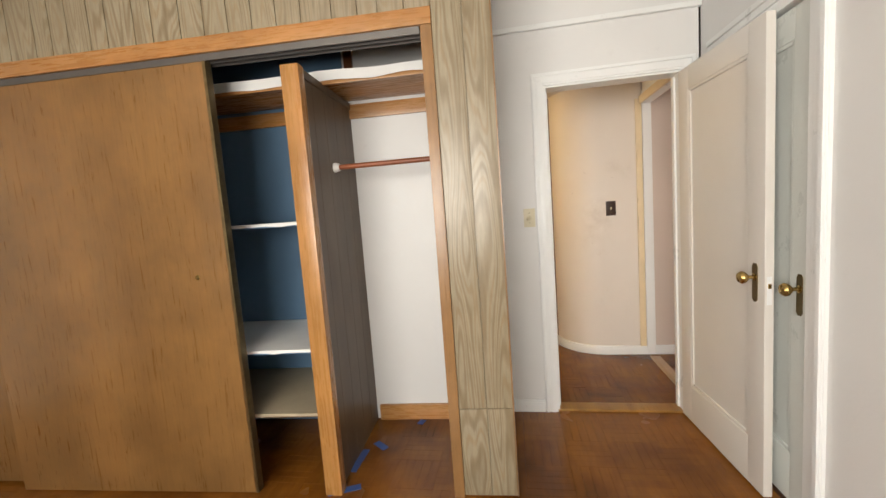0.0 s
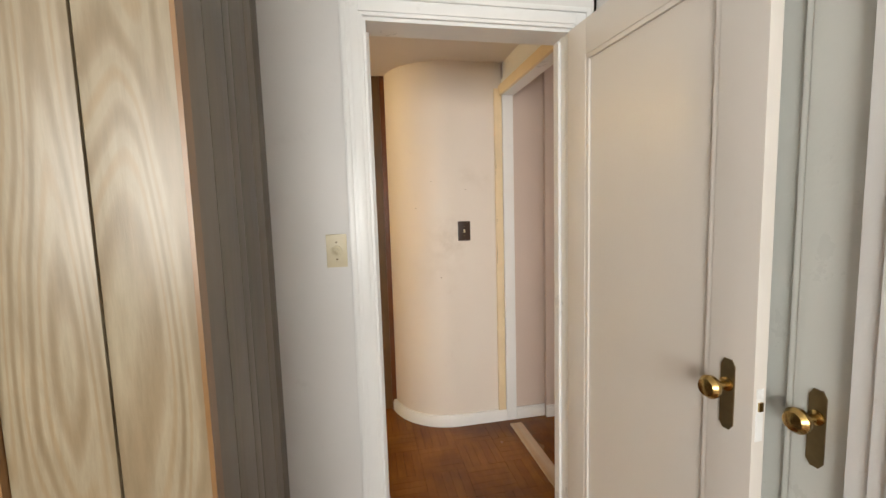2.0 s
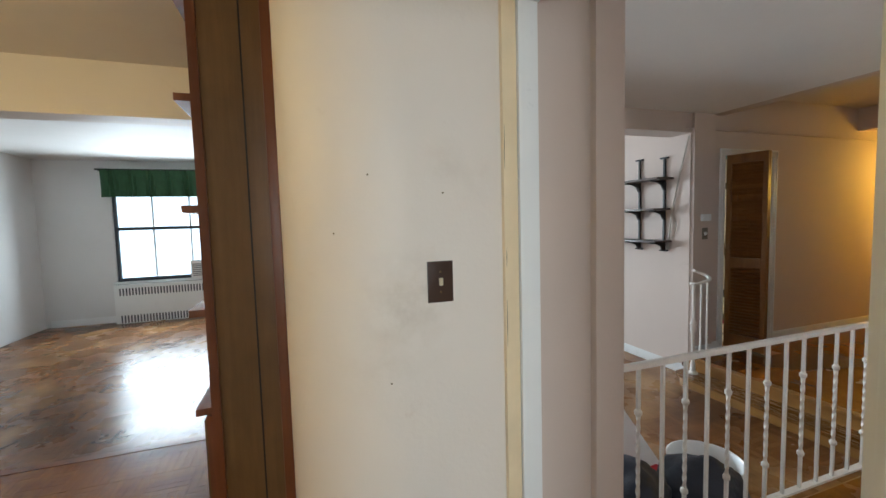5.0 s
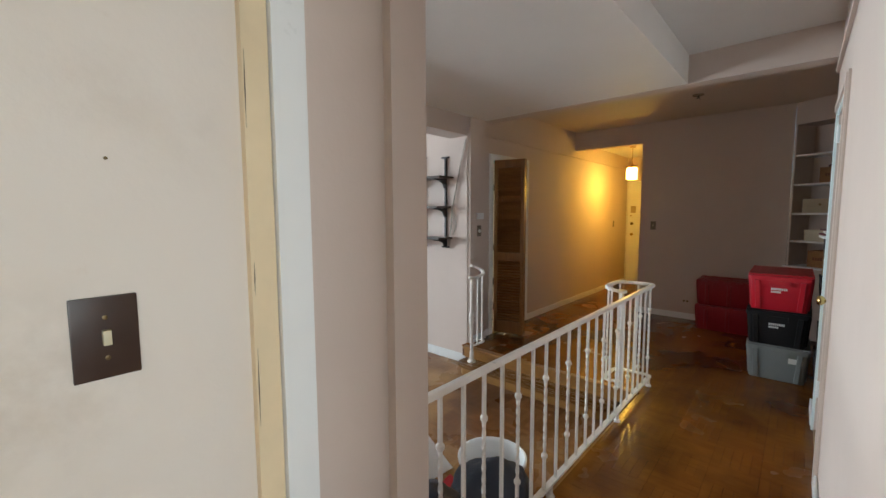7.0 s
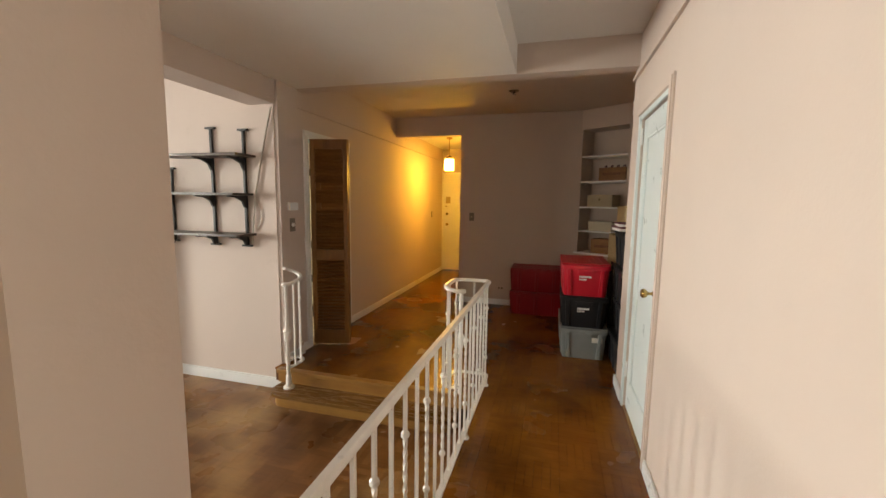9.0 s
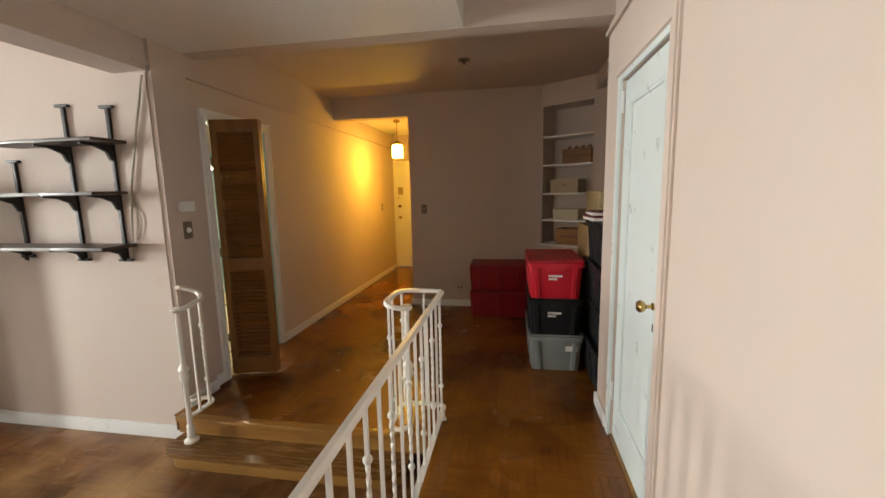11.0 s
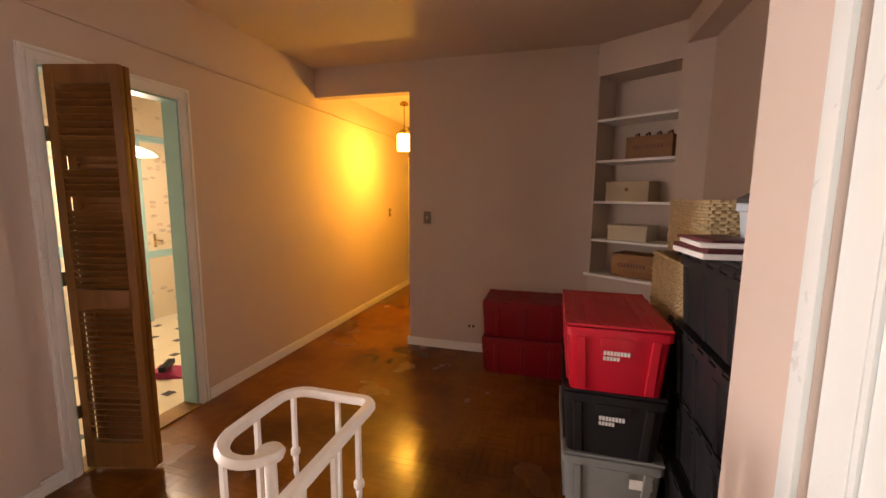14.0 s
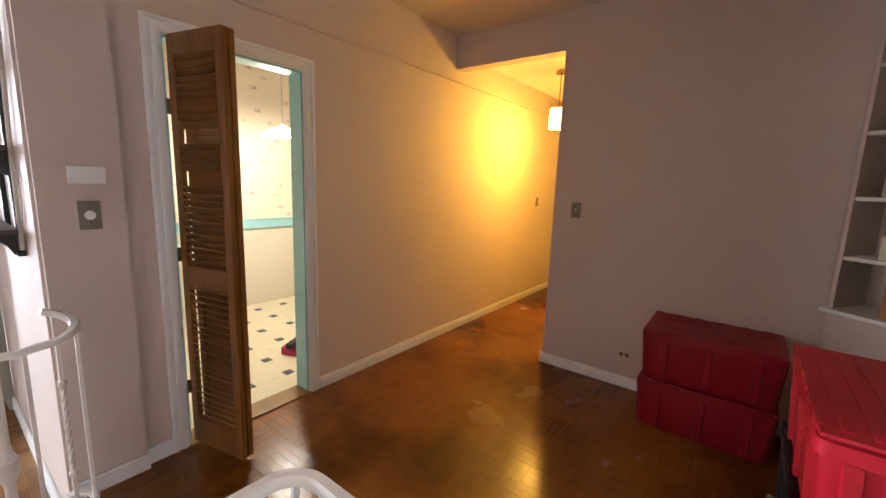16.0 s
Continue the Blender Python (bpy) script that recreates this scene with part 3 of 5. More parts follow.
for b in ((0, n0, -0.04, 0, 0, CEIL), (n1, NL, -0.04, 0, 0, CEIL), (n0, n1, -0.04, 0, 0, nz0), (n0, n1, -0.04, 0, nz1, CEIL), (n0 - 0.02, n1 + 0.02, -0.32, -0.30, nz0, nz1),
          (n0 - 0.02, n0, -0.30, -0.04, nz0, nz1), (n1, n1 + 0.02, -0.30, -0.04, nz0, nz1), (n0, n1, -0.30, -0.04, nz1, nz1 + 0.02), (n0, n1, -0.30, -0.04, nz0 - 0.02, nz0)):
    box(bm, *b)
bm.transform(NICHE)
tagged(new("wall_niche", finish("wall_niche", bm, M_PINK, 0)), "dusty pink diagonal corner wall with a recessed niche", "wall", "", "structure")
niche_unit = thing("niche_shelves", "white painted shelves built into a pink corner niche", "shelves", NICHE)
for z in (1.113, 1.43, 1.762, 2.09):
    part("shelf", boxed(n0 + 0.002, n1 - 0.002, -0.298, -0.003, z - 0.02, z, bevel=0.002), M_TRIM, niche_unit)
part("sill", boxed(n0 - 0.04, n1 + 0.05, -0.298, 0.035, nz0 + 0.001, nz0 + 0.022, bevel=0.004), M_TRIM, niche_unit)

# steps down into the sunken room
steps = thing("oak_steps", "worn varnished oak steps with a rounded end", "steps", Matrix.Translation((3.84, 2.0, LOW)))
bm = bm_new()


def rounded_tread(bm, x0, x1, y0, y1, z0, z1, rad):
    pts = [(x1, y0), (x1, y1)]
    for i in range(9):
        a = math.pi / 2 + math.pi / 2 * i / 8
        pts.append((x0 + rad + rad * math.cos(a), y1 - rad + rad * math.sin(a)))
    for i in range(9):
        a = math.pi + math.pi / 2 * i / 8
        pts.append((x0 + rad + rad * math.cos(a), y0 + rad + rad * math.sin(a)))
    rings(bm, [[(x, y, z) for x, y in pts] for z in (z0, z1)])


rounded_tread(bm, 3.67, 3.862, 1.22, 2.76, LOW, TREAD - 0.027, 0.10)
part("riser", bm, M_STEP, steps, "", True)
bm = bm_new()
rounded_tread(bm, 3.64, 3.862, 1.19, 2.79, TREAD - 0.027, TREAD, 0.115)
part("tread", bm, M_TREAD, steps, "", True)
part("upper_riser", boxed(3.862, 3.876, 1.045, 2.822, TREAD, -0.03), M_STEP, steps, "", True)
part("nosing", boxed(3.835, 3.90, 1.045, 2.822, -0.03, 0.003, bevel=0.008), M_STEP, steps, "", True)

# ---- doors and casings ----
frame_profile("trim_bedroom_door", 0.0, 0.765, 2.06, -0.12, -1, 0.075, M_TRIM, label="white moulded casing with a chipped edge")
frame_profile("trim_vestibule_door", 0.0, 0.765, 2.06, 0.0, 1, 0.06, M_TRIM, label="cream moulded casing on the vestibule side")
structure("trim_bedroom_jamb", [(0.0, 0.012, -0.12, 0.0, 0.012, 2.048), (0.755, 0.765, -0.12, 0.0, 0.012, 2.048), (0.0, 0.765, -0.12, 0.0, 2.048, 2.06), (0.012, 0.024, -0.06, -0.025, 0.012, 2.036), (0.745, 0.755, -0.06, -0.025, 0.012, 2.036)], M_TRIM, "white painted door jamb with stops", "door frame")
bm = bm_new()
for w0, w1, th in ((0.0, 0.085, 0.012), (0.035, 0.075, 0.02)):
    box(bm, 3.34 - w1, 3.34 - w0, 0.0, th, 0, 2.04 + w1, 0.003)
    box(bm, 3.34 - w0, 4.03 + w1, 0.0, th, 2.04 + max(w0, 0.03), 2.04 + w1, 0.003)
tagged(new("trim_corridor_door", finish("trim_corridor_door", bm, M_PINK)), "pink painted chipped door casing", "door frame", "", "structure")
bm = boxed(4.03, 4.085, 0.0, 0.014, 0, 2.07, bevel=0.003)
box(bm, 3.34, 4.03, 0.0, 0.010, 2.04, 2.07, 0.003)
tagged(new("trim_corridor_door_inner", finish("trim_corridor_door_inner", bm, M_DOORCOOL)), "white painted inner door casing", "door frame", "", "structure")
frame_profile("trim_kitchen_door", 4.44, 5.17, 2.05, 2.86, -1, 0.075, M_TRIM, label="white moulded casing of the kitchen doorway")
bm = boxed(4.44, 4.452, 2.86, 2.98, 0.01, 2.05)
box(bm, 5.158, 5.17, 2.86, 2.98, 0.01, 2.05)
box(bm, 4.452, 5.158, 2.86, 2.98, 2.038, 2.05)
tagged(new("trim_kitchen_jamb", finish("trim_kitchen_jamb", bm, M_TURQ, 0)), "turquoise painted kitchen door jamb", "door frame", "", "structure")
tagged(new("threshold_kitchen", finish("threshold_kitchen", boxed(4.44, 5.17, 2.83, 2.98, -0.003, 0.014, bevel=0.004), M_STEP)), "worn wooden kitchen threshold", "threshold", "", "structure")
frame_profile("trim_entrance", 2.02, 2.84, 2.06, 0, 1, 0.015, M_TRIM, label="narrow painted casing round the front door")
bpy.data.objects["trim_entrance"].matrix_world = Matrix(((0, -1, 0, 9.30), (1, 0, 0, 0), (0, 0, 1, 0), (0, 0, 0, 1)))


def panel_door(name, label, w, h, th, m, material, stile=0.11, rail_top=0.12, rail_low=0.22, back=False):
    """A door leaf with one sunk panel, its hinge edge along the local origin, its face towards local -y."""
    d = thing(name, label, "door", m)
    d["kind"] = "structure"
    bm = boxed(0, stile, 0, th, 0, h, bevel=0.002)
    box(bm, w - stile, w, 0, th, 0, h, 0.002)
    box(bm, stile, w - stile, 0, th, h - rail_top, h, 0.002)
    box(bm, stile, w - stile, 0, th, 0, rail_low, 0.002)
    part("leaf_frame", bm, material, d)
    pn_ = part("panel", boxed(stile, w - stile, 0.011, th - 0.011, rail_low, h - rail_top), material, d)
    bm = bm_new()
    for y0, y1 in ((0.002, 0.011), (th - 0.011, th - 0.002)):
        box(bm, stile, stile + 0.016, y0, y1, rail_low, h - rail_top, 0.003)
        box(bm, w - stile - 0.016, w - stile, y0, y1, rail_low, h - rail_top, 0.003)
        box(bm, stile, w - stile, y0, y1, h - rail_top - 0.016, h - rail_top, 0.003)
        box(bm, stile, w - stile, y0, y1, rail_low, rail_low + 0.016, 0.003)
    part("bead", bm, material, pn_)
    return d


def knob_set(parent, x, z, y, out, plate=True):
    """Brass knob and long keyhole plate on a door face; out is -1 or +1 along local y."""
    if plate:
        bm = bm_new()
        pts = [(-0.017, -0.075), (-0.008, -0.088), (0.008, -0.088), (0.017, -0.075), (0.017, 0.065), (0.009, 0.08), (-0.009, 0.08), (-0.017, 0.065)]
        rings(bm, [[(x + a, y + out * d, z - 0.02 + b) for a, b in pts] for d in (0.0, 0.003)])
        p = part("keyhole_plate", bm, M_BRONZE, parent, "dark aged brass keyhole plate")
    m = Matrix.Translation((x, y, z)) @ Matrix.Rotation(radians(-90 * out), 4, "X")
    bm = lathe(bm_new(), [(0.016, 0.0), (0.016, 0.006), (0.008, 0.01), (0.008, 0.03), (0.018, 0.036), (0.026, 0.046), (0.027, 0.056), (0.02, 0.066), (0.004, 0.07)], 20, m)
    part("knob", bm, M_BRASS, parent, "aged brass door knob")


th_ = 0.036
ang = math.atan2(-0.73, 0.045)
leaf_m = Matrix.Translation((0.745, -0.135, 0.012)) @ Matrix.Rotation(ang, 4, "Z")
door = panel_door("door_bedroom", "white painted single-panel bedroom door standing open", 0.735, 2.03, th_, leaf_m, M_DOORTAN)
knob_set(door, 0.675, 0.97, 0.0, -1)
part("latch_plate", boxed(0.733, 0.7365, 0.008, 0.028, 0.86, 0.98), M_TRIM, door, "painted-over latch plate")
part("latch_bolt", boxed(0.735, 0.74, 0.012, 0.024, 0.93, 0.95), M_BRASS, door)
for z in (0.25, 1.0, 1.75):
    part("hinge", lathe(bm_new(), [(0.007, z), (0.007, z + 0.09)], 8, Matrix.Translation((0.0, th_ + 0.004, 0))), M_TRIM, door)

# closet door in the bedroom's east wall
cl_m = Matrix.Translation((0.882, -0.255, 0.01)) @ Matrix.Rotation(radians(-90), 4, "Z")
cdoor = panel_door("door_bedroom_closet", "closed pale painted closet door with a brass knob", 0.735, 2.03, 0.036, cl_m, M_SEA)
knob_set(cdoor, 0.675, 0.94, 0.0, -1)
bm = bm_new()
for w0, w1, th in ((0.0, 0.10, 0.014), (0.04, 0.098, 0.022), (0.07, 0.096, 0.03)):
    box(bm, 0.87 - th, 0.87, -1.0 - w1, -1.0 - w0, 0, 2.05 + w1, 0.002)
    box(bm, 0.87 - th, 0.87, -1.0 - w0, -0.25, 2.05 + w0, 2.05 + w1, 0.002)
tagged(new("trim_closet_door", finish("trim_closet_door", bm, M_TRIM)), "white moulded closet door casing", "door frame", "", "structure")
solid("door_catch", boxed(0.858, 0.87, -1.012, -0.998, 0.86, 0.885, bevel=0.003), M_TRIM, "small white painted door catch on the casing", "catch")

hd = panel_door("door_corridor", "closed white painted single-panel corridor door", 0.68, 2.02, 0.036, Matrix.Translation((4.025, -0.014, 0.012)) @ Matrix.Rotation(radians(180), 4, "Z"), M_DOORCOOL, 0.10, 0.12, 0.2)
knob_set(hd, 0.592, 0.96, 0.0, -1, plate=False)
part("keyhole", boxed(0.586, 0.598, -0.002, 0.0, 0.85, 0.885), M_BRONZE, hd)
for z in (0.22, 1.86):
    part("hinge", lathe(bm_new(), [(0.009, z), (0.009, z + 0.11)], 10, Matrix.Translation((0.0, -0.012, 0))), M_TRIM, hd, "painted hinge barrel")

tagged(new("threshold_corridor_closet", finish("threshold_corridor_closet", boxed(3.34, 4.03, -0.12, 0.002, -0.004, 0.010, bevel=0.003), M_STEP)), "worn wooden threshold under the white door", "threshold", "", "structure")

fd = thing("door_front", "cream painted front door with brass locks", "door", Matrix.Translation((9.315, 2.84, 0.01)))
fd["kind"] = "structure"
part("leaf", boxed(0, 0.04, -0.82, 0, 0, 2.05, bevel=0.002), M_TRIM, fd)
for nm, yy, z, rr, mt in (("lock", -0.09, 1.20, 0.03, M_BRONZE), ("door_knob", -0.09, 0.98, 0.03, M_BRASS), ("peephole", -0.41, 1.5, 0.012, M_BRASS), ("door_chain", -0.07, 1.36, 0.014, M_BRASS)):
    part(nm, lathe(bm_new(), [(rr, 0), (rr, 0.02), (rr * 0.5, 0.05)], 12, Matrix.Translation((0, yy, z)) @ Matrix.Rotation(radians(-90), 4, "Y")), mt, fd)
part("notice", boxed(-0.002, 0, -0.16, -0.06, 1.42, 1.56), M_BOXTAN, fd, "small tan card")

# ---- closet in the bedroom ----
BEFORE = set(scene.objects)
CY = -0.93
pine_wall = structure("wall_closet_front", [(-0.535, -0.29, CY + 0.008, CY + 0.05, 0, CEIL), (-4.08, -0.535, CY + 0.008, CY + 0.05, 2.225, CEIL)], M_PINE, "washed pine panelled closet front", "wall")
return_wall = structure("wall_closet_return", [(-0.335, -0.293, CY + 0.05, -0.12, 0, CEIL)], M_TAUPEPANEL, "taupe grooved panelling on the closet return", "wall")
structure("wall_closet_back", [(-1.19, -0.335, -0.20, -0.12, 0, CEIL)], M_WHITE, "white painted closet back", "wall")
structure("wall_closet_back_blue", [(-4.08, -1.19, -0.20, -0.12, 0, CEIL)], M_BLUE, "blue painted closet back", "wall")
structure("wall_closet_side", [(-0.345, -0.335, CY + 0.05, -0.20, 0, CEIL)], M_WHITE, "white painted closet side", "wall")
structure("ceiling_closet", [(-4.08, -0.345, CY + 0.05, -0.20, 2.58, 2.62)], M_WHITE, "white closet ceiling", "ceiling")


def plank(owner, x0, x1, y0, y1, z0, z1, material=None):
    cx_, cy_ = (x0 + x1) / 2, (y0 + y1) / 2
    o = new("plank", finish("plank", boxed(x0 - cx_, x1 - cx_, y0 - cy_, y1 - cy_, z0, z1, bevel=0.0015), material or M_PINE))
    o.location = (cx_, cy_, 0)
    o.parent = owner
    return o


for x0, x1 in ((-0.535, -0.408), (-0.404, -0.288)):
    plank(pine_wall, x0, x1, CY, CY + 0.008, 0.006, 0.434)
    plank(pine_wall, x0, x1, CY, CY + 0.008, 0.437, CEIL)
x = -0.537
while x > -4.0:
    w = random.choice((0.09, 0.115, 0.14))
    plank(pine_wall, x - w + 0.004, x, CY, CY + 0.008, 2.225, CEIL)
    x -= w
y = CY
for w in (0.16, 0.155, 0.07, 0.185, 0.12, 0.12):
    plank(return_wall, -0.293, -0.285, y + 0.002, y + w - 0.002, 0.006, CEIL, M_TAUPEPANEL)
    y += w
structure("trim_closet_corner", [(-0.2849, -0.278, CY - 0.003, CY + 0.025, 0.004, CEIL)], M_JAMB, "brown corner bead of the closet panelling", "moulding")
bm = boxed(-0.585, -0.536, CY - 0.012, CY + 0.06, 0.0, 2.15, bevel=0.003)
tagged(new("trim_closet_jamb", finish("trim_closet_jamb", bm, M_JAMB)), "brown varnished wooden closet jamb", "door frame", "", "structure")
bm = boxed(-4.05, -0.536, CY - 0.012, CY + 0.05, 2.152, 2.222, bevel=0.003)
tagged(new("trim_closet_head", finish("trim_closet_head", bm, M_ORANGEX)), "orange varnished wooden closet head", "door frame", "", "structure")
# rail colour is dark to stand for the shadow line below the head
track = thing("door_track", "metal sliding door track, coloured dark like the shadow under the closet head", "track", Matrix.Translation((-2.3, CY + 0.05, 2.12)))
for yy in (CY + 0.0, CY + 0.04, CY + 0.08):
    part("rail", boxed(-4.0, -0.59, yy, yy + 0.006, 2.12, 2.151), paint("shadow_dark_metal", (0.16, 0.15, 0.14), 0.4, 0.1, 0.05, 20, 0.7) if yy == CY else bpy.data.materials["shadow_dark_metal"], track, "", True)

slide = thing("sliding_door", "brown wood-veneer sliding closet door, half shut", "door", Matrix.Translation((-2.36, CY + 0.02, 0.004)))
slide["kind"] = "structure"
part("leaf", boxed(-0.60, 0.756, -0.016, 0.016, 0, 2.12, bevel=0.002), M_DOORWOOD, slide)
part("edge_strip", boxed(0.757, 0.772, -0.019, 0.026, 0, 2.125, bevel=0.002), M_BRONZE, slide, "dark bronze edge strip")
part("finger_pull", lathe(bm_new(), [(0.013, 0), (0.013, 0.002), (0.009, 0.003)], 18, Matrix.Translation((0.593, -0.0165, 1.12)) @ Matrix.Rotation(radians(90), 4, "X")), M_BRASS, slide, "small brass finger pull")
slide2 = thing("sliding_door", "brown wood-veneer sliding closet door behind the other", "door", Matrix.Translation((-3.2, CY + 0.065, 0.02)))
slide2["kind"] = "structure"
part("leaf", boxed(-0.80, 0.80, -0.014, 0.014, 0, 2.105, bevel=0.002), M_DOORWOOD, slide2)

divider = thing("closet_divider", "brown panelled closet divider with a varnished front post", "partition", Matrix.Translation((-1.18, -0.6, 0)))
part("panel", boxed(-1.212, -1.165, CY + 0.05, -0.20, 0.0, 2.05), M_BROWNPANEL, divider, "", True)
for yy in (-0.76, -0.62, -0.48, -0.34):
    part("batten", boxed(-1.165, -1.1643, yy, yy + 0.003, 0.02, 2.04), M_BROWNPANEL, divider, "", True)
part("front_post", boxed(-1.228, -1.142, CY - 0.01, CY + 0.05, 0.0, 2.06, bevel=0.008), M_ORANGE, divider, "orange varnished front post", True)
part("top_rail", boxed(-1.20, -1.155, CY + 0.05, -0.22, 2.02, 2.058, bevel=0.003), M_BROWNPANEL, divider, "", True)

shelf_top = thing("closet_top_shelf", "closet top shelf lined with ragged white paper", "shelf", Matrix.Translation((-1.7, -0.5, 2.06)))
part("board", boxed(-4.05, -0.346, -0.62, -0.202, 2.075, 2.095), M_ORANGEX, shelf_top, "", True)
part("cleat", boxed(-4.05, -0.346, -0.222, -0.202, 1.965, 2.05, bevel=0.002), M_ORANGEX, shelf_top, "", True)
part("front_board", boxed(-4.05, -0.346, -0.64, -0.622, 2.05, 2.09, bevel=0.002), M_ORANGEX, shelf_top, "", True)
bm = bm_new()
pts_t, pts_b = [], []
for i in range(70):
    xx = -3.9 + i * (3.9 - 0.36) / 69
    pts_t.append((xx, -0.643, 2.115 + 0.012 * noise.noise((xx * 3, 0, 0))))
    pts_b.append((xx, -0.652 + 0.006 * noise.noise((xx * 9, 2, 0)), 2.062 + 0.014 * noise.noise((xx * 5, 3, 0))))
rings(bm, [pts_b, pts_t, [(p[0], -0.20, 2.112) for p in pts_t]], cap=False, closed=False)
part("lining_paper", bm, M_PAPER, shelf_top, "ragged white lining paper", True)
structure("trim_closet_stud", [(-1.17, -1.12, -0.225, -0.20, 2.12, 2.58)], M_REDTRIM, "dark wooden stud on the closet back", "post")
structure("trim_closet_base", [(-1.14, -0.346, -0.222, -0.20, 0.0, 0.10)], M_ORANGEX, "bare wooden closet baseboard", "baseboard")
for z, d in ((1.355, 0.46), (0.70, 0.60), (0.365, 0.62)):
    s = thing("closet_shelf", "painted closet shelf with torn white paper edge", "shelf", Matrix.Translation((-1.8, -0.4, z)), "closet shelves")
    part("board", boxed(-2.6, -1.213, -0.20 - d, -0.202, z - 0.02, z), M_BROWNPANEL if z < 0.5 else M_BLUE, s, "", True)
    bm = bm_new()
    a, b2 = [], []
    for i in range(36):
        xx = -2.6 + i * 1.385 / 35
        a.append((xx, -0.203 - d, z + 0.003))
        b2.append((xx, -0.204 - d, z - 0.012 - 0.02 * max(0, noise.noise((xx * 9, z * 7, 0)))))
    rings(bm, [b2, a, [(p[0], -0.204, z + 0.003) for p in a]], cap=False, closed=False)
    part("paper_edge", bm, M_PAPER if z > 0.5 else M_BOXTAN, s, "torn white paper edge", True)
rod = thing("closet_rod", "red-brown wooden closet rod with a white end cup", "closet rod", Matrix.Translation((-0.8, -0.56, 1.635)))
part("rod", sweep(bm_new(), [(-1.15, -0.56, 1.635), (-0.346, -0.56, 1.64)], circle(0.014, 12)), wood("rod_wood", (0.22, 0.06, 0.02), (0.33, 0.10, 0.04), "x"), rod, "", True)
part("cup", lathe(bm_new(), [(0.026, 0), (0.026, 0.012), (0.02, 0.03)], 14, Matrix.Translation((-1.164, -0.56, 1.635)) @ Matrix.Rotation(radians(90), 4, "Y")), M_TRIM, rod, "white plastic end cup", True)
for i, (tx, ty, ln, an) in enumerate(((-1.145, -0.90, 0.16, 20), (-1.06, -0.52, 0.10, -40), (-0.86, -0.26, 0.05, 70), (-1.145, -0.66, 0.2, 85))):
    bm = boxed(-ln / 2, ln / 2, -0.02, 0.02, 0.001, 0.004)
    bm.transform(Matrix.Translation((tx, ty, 0.0)) @ Matrix.Rotation(radians(an), 4, "Z"))
    solid("tape_strip", bm, M_TAPE, "torn strip of blue masking tape on the closet floor", "tape", "tape on the closet floor")


CLOSET = [o for o in scene.objects if o not in BEFORE and o.parent is None and o.name not in ("wall_closet_return", "trim_closet_corner")]
# the closet stands a few degrees out of square
TURN = Matrix.Translation((-0.268, CY, 0)) @ Matrix.Rotation(radians(3.3), 4, "Z") @ Matrix.Translation((0.285, -CY, 0))
for o in CLOSET:
    o.matrix_world = TURN @ HOME.get(o, Matrix())
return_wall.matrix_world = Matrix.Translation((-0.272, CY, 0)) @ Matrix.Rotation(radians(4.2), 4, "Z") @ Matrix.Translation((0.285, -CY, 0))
bpy.data.objects["trim_closet_corner"].location = (0.013, 0, 0)

# ---- plates and switches ----
def plate(name, label, p, normal, material, w=0.07, h=0.115, kind_="toggle", tm=None):
    n = Vector(normal).normalized()
    s = Vector((0, 0, 1)).cross(n).normalized()
    m = Matrix.Translation(p) @ Matrix((s, n, (0, 0, 1))).transposed().to_4x4()
    t = thing(name, label, "wall plate" if kind_ == "outlet" else "light switch", m)
    pl_ = part("plate", boxed(-w / 2, w / 2, -0.001, 0.006, -h / 2, h / 2, bevel=0.003), material, t)
    if kind_ == "toggle":
        bm = boxed(-0.005, 0.005, 0.004, 0.016, -0.010, 0.012, bevel=0.002)
        part("toggle", bm, tm or M_IVORY, t, "pale toggle")
    elif kind_ == "dimmer":
        part("dial", lathe(bm_new(), [(0.019, 0.004), (0.018, 0.014), (0.009, 0.016), (0.007, 0.026), (0.003, 0.027)], 20, Matrix.Rotation(radians(-90), 4, "X")), tm or M_IVORY, t, "round yellowed dial")
    elif kind_ == "outlet":
        for dz in (-0.02, 0.02):
            part("socket", lathe(bm_new(), [(0.014, 0.004), (0.014, 0.008), (0.011, 0.008)], 14, Matrix.Translation((0 if h > w else dz, 0, dz if h > w else 0)) @ Matrix.Rotation(radians(-90), 4, "X")), M_BRONZE, t)
    if kind_ in ("toggle", "dimmer"):
        for dz in (-0.03, 0.03):
            part("screw", lathe(bm_new(), [(0.0035, 0.004), (0.0035, 0.0075), (0.001, 0.008)], 8, Matrix.Translation((0, 0, dz)) @ Matrix.Rotation(radians(-90), 4, "X")), M_BRONZE, pl_)
    return t


plate("dimmer_switch", "yellowed ivory wall plate with a round dimmer dial", (-0.122, -0.12, 1.273), (0, -1, 0), M_IVORY, kind_="dimmer")
plate("toggle_switch", "dark brown switch plate with a white toggle on the cream wall", (0.593, 0.90, 1.269), (0, -1, 0), M_BROWNPLATE, 0.079, 0.122)
plate("toggle_switch", "taupe switch plate on the pink wall beside the hall opening", (6.71, 1.694, 1.258), (-1, 0, 0), M_TAUPE)
plate("wall_outlet", "small dark double outlet low on the pink wall", (6.71, 1.25, 0.243), (-1, 0, 0), M_PINK, 0.09, 0.05, "outlet")
plate("dimmer_switch", "taupe wall plate with a white dial beside the louvred door", (4.125, 2.825, 1.245), (0, -1, 0), M_TAUPE, 0.075, 0.12, "dimmer", M_TRIM)
solid("door_chime", boxed(4.065, 4.187, 2.80, 2.826, 1.375, 1.445, bevel=0.006), M_TRIM, "small pale pink painted chime box on the wall", "door chime")
